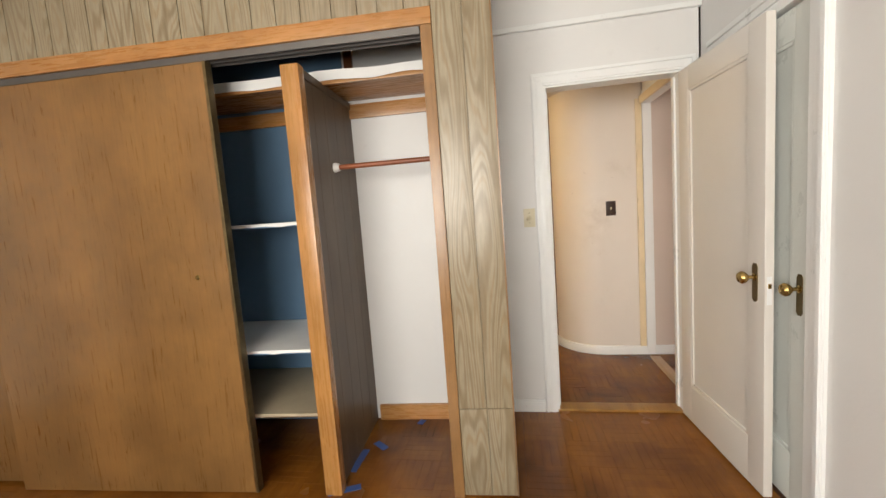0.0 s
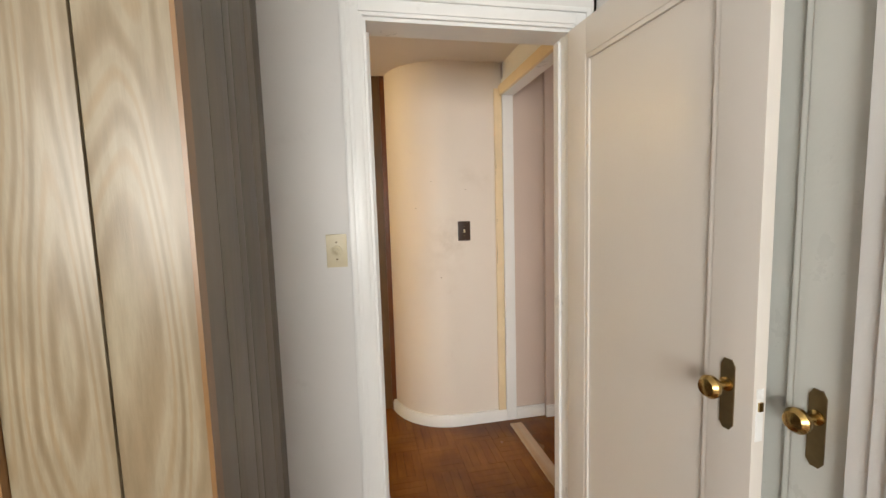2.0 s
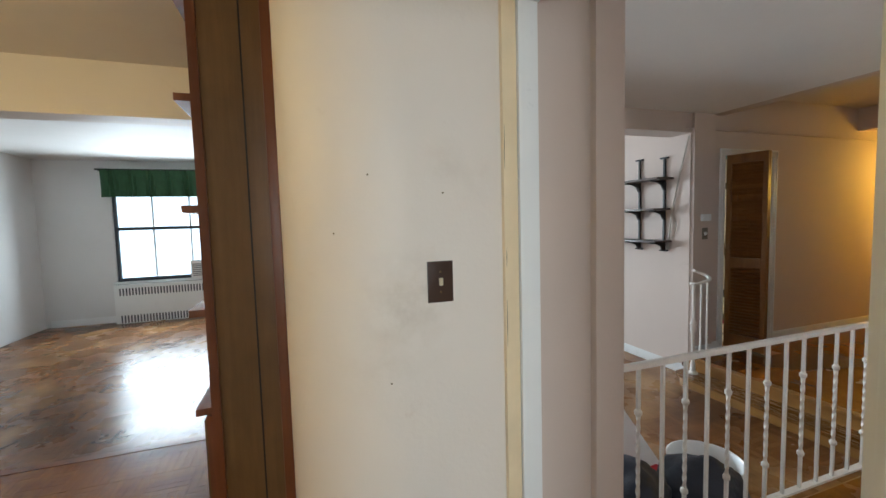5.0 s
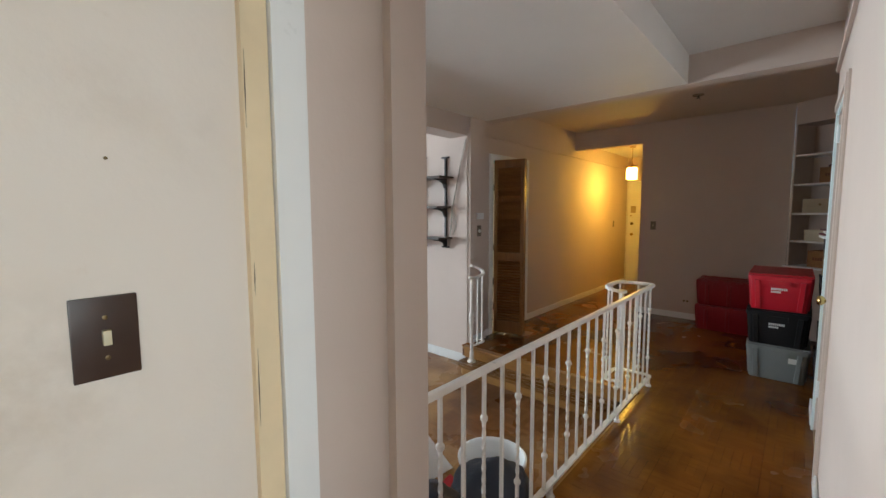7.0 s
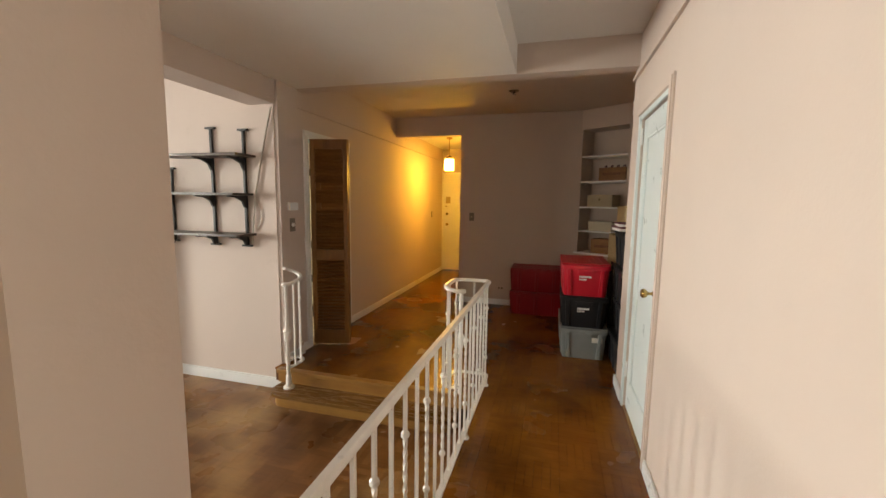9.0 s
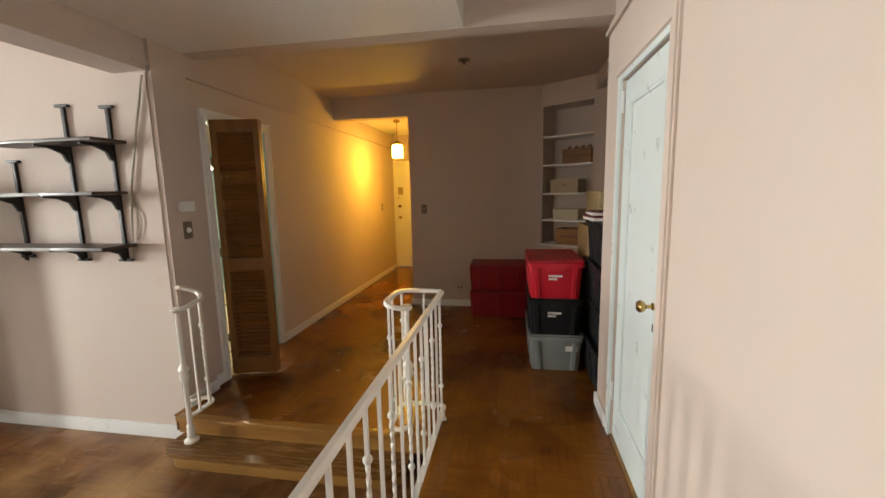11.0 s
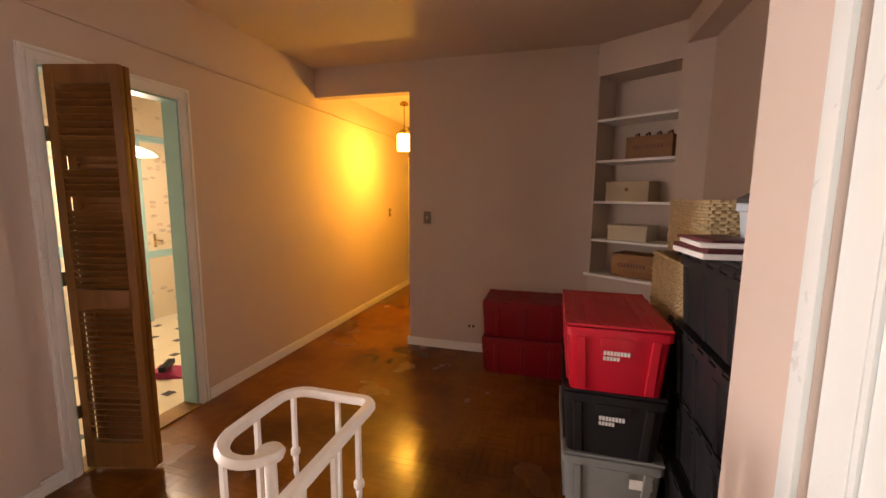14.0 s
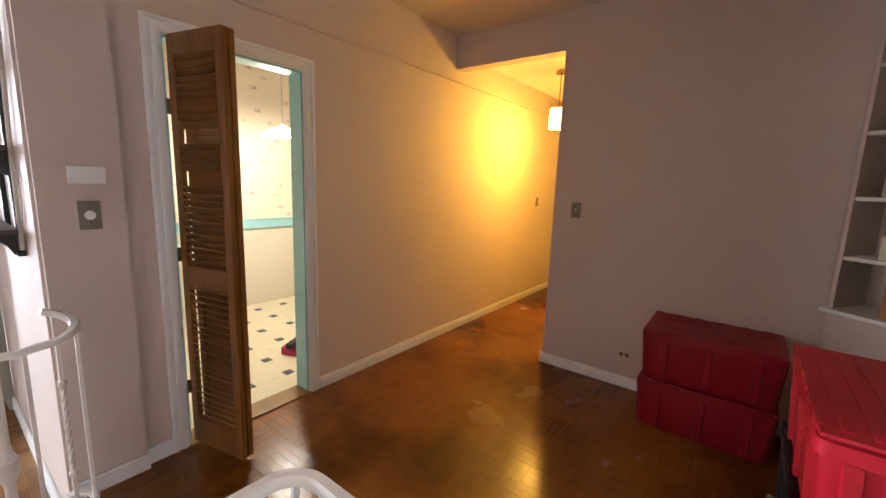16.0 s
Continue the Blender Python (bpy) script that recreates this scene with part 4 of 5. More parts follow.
plate("toggle_switch", "brown switch plate in the lit entrance hall", (8.55, 2.86, 1.22), (0, -1, 0), M_TAUPE)

# ---- railing beside the corridor ----
def twisted_bar(bm, x, y, z0, z1, half=0.0065, twist=True):
    """A square bar; the twisted kind turns between two collars."""
    n = 44 if twist else 2
    loops = []
    for i in range(n + 1):
        f = i / n
        z = z0 + (z1 - z0) * f
        a = 0.0
        if twist:
            g = min(1, max(0, (f - 0.26) / 0.48))
            a = g * math.pi * 4.0
        loops.append([(x + half * 1.414 * math.cos(a + math.pi / 4 + k * math.pi / 2), y + half * 1.414 * math.sin(a + math.pi / 4 + k * math.pi / 2), z) for k in range(4)])
    rings(bm, loops)
    if twist:
        for f in (0.24, 0.76):
            zc = z0 + (z1 - z0) * f
            lathe(bm, [(0.008, zc - 0.016), (0.0155, zc - 0.006), (0.0155, zc + 0.006), (0.008, zc + 0.016)], 10, Matrix.Translation((x, y, 0)))
    return bm


def arc(cx_, cy_, r_, a0, a1, z, n=12):
    return [(cx_ + r_ * math.cos(radians(a0 + (a1 - a0) * i / n)), cy_ + r_ * math.sin(radians(a0 + (a1 - a0) * i / n)), z) for i in range(n + 1)]


HANDRAIL = [(-0.018, -0.011), (-0.010, -0.015), (0.010, -0.015), (0.018, -0.011), (0.0175, 0.0), (0.010, 0.010), (-0.010, 0.010), (-0.0175, 0.0)]
LOWRAIL = [(-0.016, -0.006), (0.016, -0.006), (0.016, 0.006), (-0.016, 0.006)]
RT, RB = 0.85, 0.075


def newel(bm, x, y, z0, z1):
    bm2 = [(0.016, z0), (0.016, z0 + 0.45 * (z1 - z0)), (0.019, z0 + 0.46 * (z1 - z0)), (0.032, z0 + 0.50 * (z1 - z0)), (0.026, z0 + 0.53 * (z1 - z0)), (0.034, z0 + 0.56 * (z1 - z0)), (0.018, z0 + 0.60 * (z1 - z0)), (0.016, z0 + 0.62 * (z1 - z0)), (0.016, z1)]
    return lathe(bm, bm2, 16, Matrix.Translation((x, y, 0)))


rail = thing("stair_railing", "white enamelled iron railing with twisted balusters along the corridor", "railing", Matrix.Translation((2.7, 1.02, 0)))
END = arc(3.853, 1.245, 0.058, 90, 265, RT, 12)
END = [(p[0], p[1], RT - 0.04 * i / 12) for i, p in enumerate(END)]
loop_pts = [(1.236, 1.02, RT), (1.6, 1.02, RT), (2.4, 1.02, RT), (3.2, 1.02, RT), (4.06, 1.02, RT)] + arc(4.075, 1.055, 0.035, -90, 0, RT, 6)[1:] + [(4.11, 1.14, RT)] + arc(4.035, 1.228, 0.075, 0, 90, RT, 8) + [(3.95, 1.305, RT)] + END
part("handrail", sweep(bm_new(), loop_pts, HANDRAIL), M_IRON, rail, "smooth moulded white handrail", True)
part("volute_cap", lathe(bm_new(), [(0.034, RT - 0.055), (0.038, RT - 0.042), (0.03, RT - 0.030), (0.004, RT - 0.026)], 18, Matrix.Translation((3.868, 1.192, 0))), M_IRON, rail, "", True)
part("bottom_rail", sweep(bm_new(), [(p[0], p[1], RB) for p in loop_pts[:-1]], LOWRAIL), M_IRON, rail, "", True)
x, k = 1.335, 0
while x < 4.06:
    part("baluster", twisted_bar(bm_new(), x, 1.02, RB, RT - 0.014, twist=(k % 2 == 1)), M_IRON, rail, "twisted baluster with collars" if k % 2 else "plain square baluster", True)
    x += 0.1275
    k += 1
for i, (bx, by) in enumerate(((4.11, 1.14), (4.088, 1.281), (3.955, 1.304), (3.806, 1.28))):
    part("baluster", twisted_bar(bm_new(), bx, by, RB, RT - 0.014 - 0.015 * (i == 3), twist=(i % 2 == 1)), M_IRON, rail, "", True)
part("newel", newel(bm_new(), 3.868, 1.192, 0.0, RT - 0.05), M_IRON, rail, "turned iron newel", True)
for bx in (1.30, 2.30, 3.30, 4.06):
    part("foot", lathe(bm_new(), [(0.012, RB), (0.012, 0.02), (0.022, 0.01), (0.022, 0.0)], 12, Matrix.Translation((bx, 1.02, 0))), M_IRON, rail, "", True)

srail = thing("short_railing", "short white iron railing curled against the pink wall", "railing", Matrix.Translation((3.785, 2.66, TREAD)))
sp = [(3.785, 2.66, 0.775), (3.845, 2.645, 0.775), (3.90, 2.648, 0.785)] + [(3.95 + 0.07 * math.sin(radians(a)), 2.718 - 0.07 * math.cos(radians(a)), 0.79 + 0.09 * (a / 190)) for a in range(0, 191, 19)]
part("handrail", sweep(bm_new(), sp, HANDRAIL), M_IRON, srail, "", True)
part("volute_cap", lathe(bm_new(), [(0.03, 0.762), (0.036, 0.775), (0.028, 0.787), (0.004, 0.79)], 16, Matrix.Translation((3.78, 2.66, 0))), M_IRON, srail, "", True)
part("newel", newel(bm_new(), 3.785, 2.66, TREAD, 0.77), M_IRON, srail, "turned iron newel", True)
part("newel_foot", lathe(bm_new(), [(0.045, TREAD), (0.045, TREAD + 0.013), (0.025, TREAD + 0.028), (0.022, TREAD + 0.11), (0.016, TREAD + 0.12)], 18, Matrix.Translation((3.785, 2.66, 0))), M_IRON, srail, "", True)
part("bottom_rail", sweep(bm_new(), [(p[0], p[1], 0.055) for p in sp], LOWRAIL), M_IRON, srail, "", True)
for i, (bx, by) in enumerate(((3.865, 2.646), (3.955, 2.65), (4.018, 2.70))):
    part("baluster", twisted_bar(bm_new(), bx, by, 0.055, 0.775 + 0.02 * i, twist=(i == 1)), M_IRON, srail, "", True)


# ---- crates ----
def crate(name, label, m, material, labelled=False, sticker=False, closed=True, group="", L=0.68, Wd=0.43, H=0.312, face="end"):
    """Moving crate, tapered, with rim, ribs and a two-leaf lid; its labelled end faces local -x, base at the origin."""
    c = thing(name, label, "storage crate", m, group)
    bm = bm_new()
    lv = [(0.86, 0.0), (0.87, 0.004), (0.955, H * 0.80), (0.955, H * 0.81), (1.0, H * 0.815), (1.0, H * 0.93), (0.975, H * 0.935)]
    loops = []
    for s_, z in lv:
        hx, hy, r_ = L / 2 * (1 - (1 - s_) * 0.6), Wd / 2 * s_, 0.025
        pts = []
        for qx, qy, a0 in ((1, 1, 0), (-1, 1, 90), (-1, -1, 180), (1, -1, 270)):
            for j in range(4):
                a = radians(a0 + 30 * j)
                pts.append((qx * (hx - r_) + r_ * math.cos(a), qy * (hy - r_) + r_ * math.sin(a), z))
        loops.append(pts)
    rings(bm, loops)
    tub_ = part("tub", bm, material, c)
    for yy in (-0.15, 0.15):
        for sx in (-1, 1):
            bm = bm_new()
            b0 = L / 2 * (1 - 0.13 * 0.6)
            rings(bm, [[(sx * (b0 + o - 0.004), yy * 0.9 - 0.02, 0.01), (sx * (b0 + o + 0.012), yy * 0.9 - 0.015, 0.01), (sx * (b0 + o + 0.012), yy * 0.9 + 0.015, 0.01), (sx * (b0 + o - 0.004), yy * 0.9 + 0.02, 0.01)] if k_ == 0 else
                       [(sx * (L / 2 * 0.973 - 0.006), yy - 0.02, H * 0.81), (sx * (L / 2 * 0.973 + 0.012), yy - 0.015, H * 0.81), (sx * (L / 2 * 0.973 + 0.012), yy + 0.015, H * 0.81), (sx * (L / 2 * 0.973 - 0.006), yy + 0.02, H * 0.81)]
                       for k_, o in ((0, 0.0), (1, 0.0))])
            part("rib", bm, material, tub_)
    for xx in (-0.22, 0.0, 0.22):
        for sy in (-1, 1):
            bm = bm_new()
            rings(bm, [[(xx - 0.02, sy * Wd / 2 * 0.85, 0.01), (xx + 0.02, sy * Wd / 2 * 0.85, 0.01), (xx + 0.015, sy * (Wd / 2 * 0.87 + 0.012), 0.01), (xx - 0.015, sy * (Wd / 2 * 0.87 + 0.012), 0.01)],
                       [(xx - 0.02, sy * Wd / 2 * 0.94, H * 0.81), (xx + 0.02, sy * Wd / 2 * 0.94, H * 0.81), (xx + 0.015, sy * (Wd / 2 * 0.955 + 0.012), H * 0.81), (xx - 0.015, sy * (Wd / 2 * 0.955 + 0.012), H * 0.81)]])
            part("rib", bm, material, tub_)
    part("handle_lip", boxed(-L / 2 - 0.006, -L / 2 + 0.012, -0.07, 0.07, H * 0.70, H * 0.82, bevel=0.004), material, tub_)
    for sgn in (-1, 1):
        bm = bm_new()
        teeth = 9
        top, n_ = H * 0.95, teeth * 2
        edge = [(-L / 2 + 0.008 + (L - 0.016) * i / n_, sgn * (0.012 if (i % 2) == (sgn > 0) else -0.012)) for i in range(n_ + 1)]
        outer_ = [(px, sgn * (Wd / 2 - 0.004)) for px, _ in edge]
        rows_ = []
        for dz in (0.0, 0.009):
            rows_.append([(a_[0], a_[1], top + dz) for a_ in edge] + [(a_[0], a_[1], top + dz) for a_ in outer_[::-1]])
        rings(bm, rows_)
        bmesh.ops.triangulate(bm, faces=[f for f in bm.faces if len(f.verts) > 4])
        for j in range(3):
            yy0 = sgn * (0.05 + j * 0.05)
            box(bm, -L / 2 + 0.04, L / 2 - 0.04, min(yy0, yy0 + sgn * 0.02), max(yy0, yy0 + sgn * 0.02), top + 0.0095, top + 0.013)
        for j in range(6):
            xx = -L / 2 + 0.05 + j * 0.115
            box(bm, xx, xx + 0.05, sgn * (Wd / 2 - 0.006) - 0.006, sgn * (Wd / 2 - 0.006) + 0.006, top - 0.012, top + 0.012, 0.002)
        part("lid_leaf", bm, material, c, "", False, 0.4)
    if labelled:
        for z, w0, w1, h_ in ((0.185, -0.055, 0.055, 0.018), (0.16, -0.055, 0.005, 0.016)):
            xx = -L / 2 * (0.927 + 0.047 * z / (H * 0.8)) - 0.003
            bm = bm_new()
            y_, step_ = w0, 0.0135
            while y_ < w1 - 0.004:
                box(bm, xx - 0.001, xx + 0.003, -y_ - 0.0105, -y_, z - h_ / 2, z + h_ / 2)
                y_ += step_
            part("printed_mark", bm, M_PAPER, tub_, "white printed block lettering, unreadable")
    if sticker:
        bm = boxed(-L / 2 * 0.965 - 0.002, -L / 2 * 0.965 + 0.002, -0.17, -0.075, 0.17, 0.215)
        part("sticker", bm, M_PAPER, tub_, "white paper sticker")
    return c


def at(x, y, z, turn=0.0):
    return Matrix.Translation((x, y, z)) @ Matrix.Rotation(radians(turn), 4, "Z")


crate("moving_crate", "grey plastic moving crate at the bottom of a stack", at(5.215, 0.235, 0.0, 1.0), M_GREY, sticker=True, group="stacked moving crates")
crate("moving_crate", "black plastic moving crate with white lettering in a stack", at(5.205, 0.24, 0.306, -0.5), M_BLACK, labelled=True, group="stacked moving crates")
crate("moving_crate", "red plastic moving crate with a closed lid atop a stack", at(5.19, 0.245, 0.612, 0.5), M_RED, labelled=True, group="stacked moving crates")
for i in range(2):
    crate("moving_crate", "red moving crate against the pink wall, coloured darker than the stacked one", at(6.48, 0.735, i * 0.312, 90 + i), M_REDDARK, group="crates by the wall")
for i in range(4):
    crate("moving_crate", "black plastic moving crate stacked beside the wall corner", at(4.735, -0.225 + (0.01, -0.012, 0.008, 0.0)[i], i * 0.308, (0.4, -0.6, 0.5, 0)[i]), M_BLACK, group="black crate stack", L=0.62)
for i in range(2):
    crate("storage_bin", "black lidded plastic storage bin under the baskets", at(5.40, -0.235, i * 0.40, 0.5 - i), M_BLACK, group="black bins", L=0.64, Wd=0.40, H=0.405)


def basket(label, m, L, Wd, H):
    """Seagrass basket of plaited courses."""
    b = thing("wicker_basket", label, "basket", m, "seagrass baskets")
    part("lining", boxed(-L / 2 + 0.02, L / 2 - 0.02, -Wd / 2 + 0.02, Wd / 2 - 0.02, 0.0, H - 0.02), M_WICKER, b)
    n_ = int(H / 0.0145)
    for k_ in range(n_):
        z = 0.008 + k_ * 0.0145
        pts = []
        N = 150
        for i in range(N):
            f = i / N * 2 * (L + Wd)
            if f < L:
                p, nrm = (-L / 2 + f, -Wd / 2), (0, -1)
            elif f < L + Wd:
                p, nrm = (L / 2, -Wd / 2 + f - L), (1, 0)
            elif f < 2 * L + Wd:
                p, nrm = (L / 2 - (f - L - Wd), Wd / 2), (0, 1)
            else:
                p, nrm = (-L / 2, Wd / 2 - (f - 2 * L - Wd)), (-1, 0)
            w_ = 0.007 * math.sin(i * 1.9 + k_ * math.pi + 0.9 * noise.noise((k_ * 3.1, 0, L))) + 0.004 * noise.noise((i * 0.7, k_ * 1.3, L * 9))
            pts.append((p[0] + nrm[0] * w_, p[1] + nrm[1] * w_, z + 0.003 * noise.noise((i * 0.4, k_, 5))))
        pts.append(pts[0])
        part("course", sweep(bm_new(), pts, [(0.0075 * math.cos(a * math.pi / 3), 0.0088 * math.sin(a * math.pi / 3)) for a in range(6)]), M_WICKER, b)
    return b


basket("square seagrass basket on black bins", at(5.37, -0.235, 0.795, 1), 0.57, 0.37, 0.375)
basket("upper square seagrass basket stacked on another", at(5.36, -0.27, 1.175, -1), 0.58, 0.32, 0.29)
bk = thing("stacked_books", "thin white and maroon books on a black crate", "books", at(4.89, -0.10, 1.236, 5))
for i, (w_, d_, h_, mt) in enumerate(((0.30, 0.22, 0.022, M_PAPER), (0.28, 0.21, 0.018, M_MAROON), (0.26, 0.2, 0.02, M_PAPER), (0.24, 0.19, 0.012, M_MAROON))):
    zz = sum((0.022, 0.018, 0.02, 0.012)[:i])
    bm = boxed(-w_ / 2, w_ / 2, -d_ / 2, d_ / 2, zz, zz + h_ - 0.001, bevel=0.002)
    bm.transform(Matrix.Rotation(radians((0, 4, -5, 9)[i]), 4, "Z"))
    part("book", bm, mt, bk)
tub = thing("plastic_tub", "pale blue plastic tub with a dark lid on the crates", "storage tub", at(4.83, -0.318, 1.236, 2))
rings_bm = bm_new()
rings(rings_bm, [[(sx * (0.16 * k_), sy * (0.12 * k_), z) for sx, sy in ((-1, -1), (1, -1), (1, 1), (-1, 1))] for k_, z in ((0.85, 0.0), (0.97, 0.17), (1.04, 0.175), (1.04, 0.20), (1.0, 0.205))])
part("body", rings_bm, M_TUB, tub)
rings_bm = bm_new()
rings(rings_bm, [[(sx * (0.166 * k_), sy * (0.126 * k_), z) for sx, sy in ((-1, -1), (1, -1), (1, 1), (-1, 1))] for k_, z in ((1.0, 0.206), (1.0, 0.222), (0.8, 0.245))])
part("lid", rings_bm, M_INSET, tub, "dark domed lid")


def shelf_box(label, x, z, w, d, h, material, lid=False, dot=False, open_top=False, turn=0.0):
    b = thing("storage_box", label, "box", NICHE @ Matrix.Translation((x, -0.145, z)) @ Matrix.Rotation(radians(turn), 4, "Z"))
    if open_top:
        for a_ in ((-w / 2, w / 2, -d / 2, -d / 2 + 0.012, 0, h), (-w / 2, w / 2, d / 2 - 0.012, d / 2, 0, h), (-w / 2, -w / 2 + 0.012, -d / 2 + 0.012, d / 2 - 0.012, 0, h), (w / 2 - 0.012, w / 2, -d / 2 + 0.012, d / 2 - 0.012, 0, h), (-w / 2 + 0.012, w / 2 - 0.012, -d / 2 + 0.012, d / 2 - 0.012, 0, 0.012)):
            part("board", boxed(*a_, bevel=0.001), material, b)
        bm = bm_new()
        for j in range(9):
            box(bm, -w * 0.34 + j * w * 0.075, -w * 0.34 + j * w * 0.075 + w * 0.05, d / 2 + 0.0005, d / 2 + 0.0015, h * 0.42, h * 0.60)
        part("stencil_mark", bm, M_REDTRIM, b, "faint burnt-in lettering, unreadable")
    else:
        part("body", boxed(-w / 2, w / 2, -d / 2, d / 2, 0, h * (0.78 if lid else 1), bevel=0.003), material, b)
        if lid:
            part("lid", boxed(-w / 2 - 0.004, w / 2 + 0.004, -d / 2 - 0.004, d / 2 + 0.004, h * 0.78, h, bevel=0.003), material, b)
        if dot:
            part("label_holder", lathe(bm_new(), [(0.014, 0), (0.014, 0.004), (0.006, 0.006)], 14, Matrix.Translation((0, d / 2, h * 0.6)) @ Matrix.Rotation(radians(-90), 4, "X")), M_BRONZE, b)
    return b


wb = shelf_box("wooden wine box with dark red cords over its rim", 0.42, 1.764, 0.34, 0.22, 0.165, M_BOXWOOD, open_top=True)
for j in range(4):
    part("cord", sweep(bm_new(), [(-0.13 + j * 0.08, 0.02, 0.10), (-0.12 + j * 0.08, 0.05, 0.185), (-0.09 + j * 0.08, 0.07, 0.19), (-0.08 + j * 0.08, 0.09, 0.15)], circle(0.008, 8)), M_MAROON, wb, "dark red cord")
shelf_box("tan cardboard storage box with a round label holder", 0.28, 1.432, 0.34, 0.23, 0.155, M_BOXTAN, dot=True)
shelf_box("cream lidded storage box", 0.30, 1.115, 0.31, 0.22, 0.125, M_BOXCREAM, lid=True)
shelf_box("open wooden box with faint lettering on the niche sill", 0.36, 0.824, 0.33, 0.23, 0.185, M_BOXWOOD, open_top=True)


# ---- louvred folding door ----
def louvre_leaf(parent, m, gaps, back=False):
    w, h, th = (0.325 if back else 0.365), 2.03, 0.028
    bm = bm_new()
    for b_ in ((0, 0.045, 0, th, 0, h), (w - 0.045, w, 0, th, 0, h), (0.045, w - 0.045, 0, th, 0, 0.14), (0.045, w - 0.045, 0, th, h - 0.09, h), (0.045, w - 0.045, 0, th, 0.86, 0.96)):
        box(bm, *b_, bevel=0.002)
    bm.transform(m)
    lf = part("leaf_frame", bm, M_LOUVRE, parent)
    for z0, z1 in ((0.14, 0.86), (0.96, h - 0.09)):
        n_ = int((z1 - z0) / 0.032)
        for i in range(n_):
            z = z0 + (i + 0.5) * (z1 - z0) / n_
            gap = any(a_ < z < b_ for a_, b_ in gaps)
            if gap and not back:
                continue
            ch, tilt = (0.020, 52) if back else ((0.017, -38) if z < 0.86 else (0.019, -46))
            bm = boxed(0.046, w - 0.046, -ch, ch, -0.003, 0.003)
            bm.transform(m @ Matrix.Translation((0, th / 2, z)) @ Matrix.Rotation(radians(tilt + 9 * noise.noise((z * 30, 0, 0))), 4, "X"))
            s_ = new("slat", finish("slat", bm, M_LOUVREX, 0))
            s_.parent = lf
    return lf


bif = thing("door_louvred", "brown wooden louvred folding door, folded open, some slats missing", "door")
bif["kind"] = "structure"
da = math.atan2(2.50 - 2.85, 4.545 - 4.462)
louvre_leaf(bif, Matrix.Translation((4.462, 2.852, 0.022)) @ Matrix.Rotation(da, 4, "Z"), ((1.36, 1.43), (1.56, 1.62)))
louvre_leaf(bif, Matrix.Translation((4.462 + 0.036, 2.852 + 0.008, 0.022)) @ Matrix.Rotation(da, 4, "Z") @ Matrix.Translation((0.04, 0, 0)), ((1.36, 1.43), (1.56, 1.62)), True)
for z in (0.3, 1.0, 1.7):
    part("hinge", boxed(4.447, 4.464, 2.845, 2.853, z, z + 0.07), M_BRONZE, bif)

# ---- kitchen ----
structure("floor_kitchen", [(4.0, 7.4, 2.98, 5.0, -0.1, 0.0)], M_VINYL, "cream vinyl kitchen floor with dark insets", "floor")
structure("wall_kitchen_north", [(4.0, 6.46, 4.96, 5.06, 0.86, 2.66), (7.12, 7.4, 4.96, 5.06, 0, 2.66), (6.46, 7.12, 4.96, 5.06, 2.10, 2.66)], M_PAPERWALL, "cream sprigged wallpaper over the kitchen dado", "wall")
structure("wall_kitchen_dado", [(4.0, 6.46, 4.95, 5.06, 0, 0.86)], M_WAINS, "cream painted kitchen dado", "wall")
structure("wall_kitchen_sides", [(4.0, 4.1, 2.98, 4.96, 0, 2.66), (7.3, 7.4, 2.98, 4.96, 0, 2.66)], M_WAINS, "cream painted kitchen side walls", "wall")
structure("ceiling_kitchen", [(4.0, 7.4, 2.98, 5.06, 2.66, 2.72)], M_CEIL, "plaster kitchen ceiling", "ceiling")
bm = boxed(4.1, 6.46, 4.925, 4.96, 0.86, 0.95, bevel=0.006)
box(bm, 4.1, 6.46, 4.915, 4.95, 0.945, 0.965, 0.004)
tagged(new("trim_kitchen_dado_rail", finish("trim_kitchen_dado_rail", bm, M_TURQ)), "turquoise painted dado rail", "moulding", "", "structure")
frame_profile("trim_kitchen_inner_door", 6.53, 7.05, 2.03, 4.96, -1, 0.07, M_TURQ, label="turquoise painted door casing")
kd = thing("door_kitchen_inner", "wallpapered kitchen door with turquoise rails", "door", Matrix.Translation((6.53, 4.965, 0.01)))
kd["kind"] = "structure"
part("leaf", boxed(0, 0.52, 0, 0.03, 0, 2.02), M_PAPERWALL, kd)
part("lever_handle", sweep(bm_new(), [(0.10, -0.002, 0.92), (0.10, -0.04, 0.92), (0.16, -0.045, 0.91)], circle(0.009, 8)), M_BRASS, kd, "brass lever handle")
part("handle_plate", boxed(0.085, 0.115, -0.004, 0.0, 0.84, 0.99), M_BRASS, kd)
part("rail", boxed(0.0, 0.52, -0.012, 0.0, 0.72, 0.80), M_TURQ, kd, "turquoise door rail")
inset_mesh = finish("tile_inset", boxed(-0.033, 0.033, -0.033, 0.033, 0.0, 0.003, bevel=0.001), M_INSET)
kfloor = bpy.data.objects["floor_kitchen"]
for i in range(9):
    for j in range(6):
        o = new("tile_inset", inset_mesh)
        o.parent = kfloor
        o.matrix_world = at(4.36 + i * 0.292, 3.217 + j * 0.306, 0.0, 0)
kl = thing("pendant_lamp", "lit white glass pendant lamp hanging in the kitchen", "lamp", at(5.75, 4.05, 1.78))
part("shade", lathe(bm_new(), [(0.185, 0.0), (0.188, 0.006), (0.15, 0.04), (0.08, 0.07), (0.025, 0.085), (0.02, 0.10)], 28), M_GLOWSHADE, kl, "glowing shallow shade")
part("cord", sweep(bm_new(), [(0, 0, 0.10), (0, 0, 0.86)], circle(0.004, 8)), M_TUBE, kl)
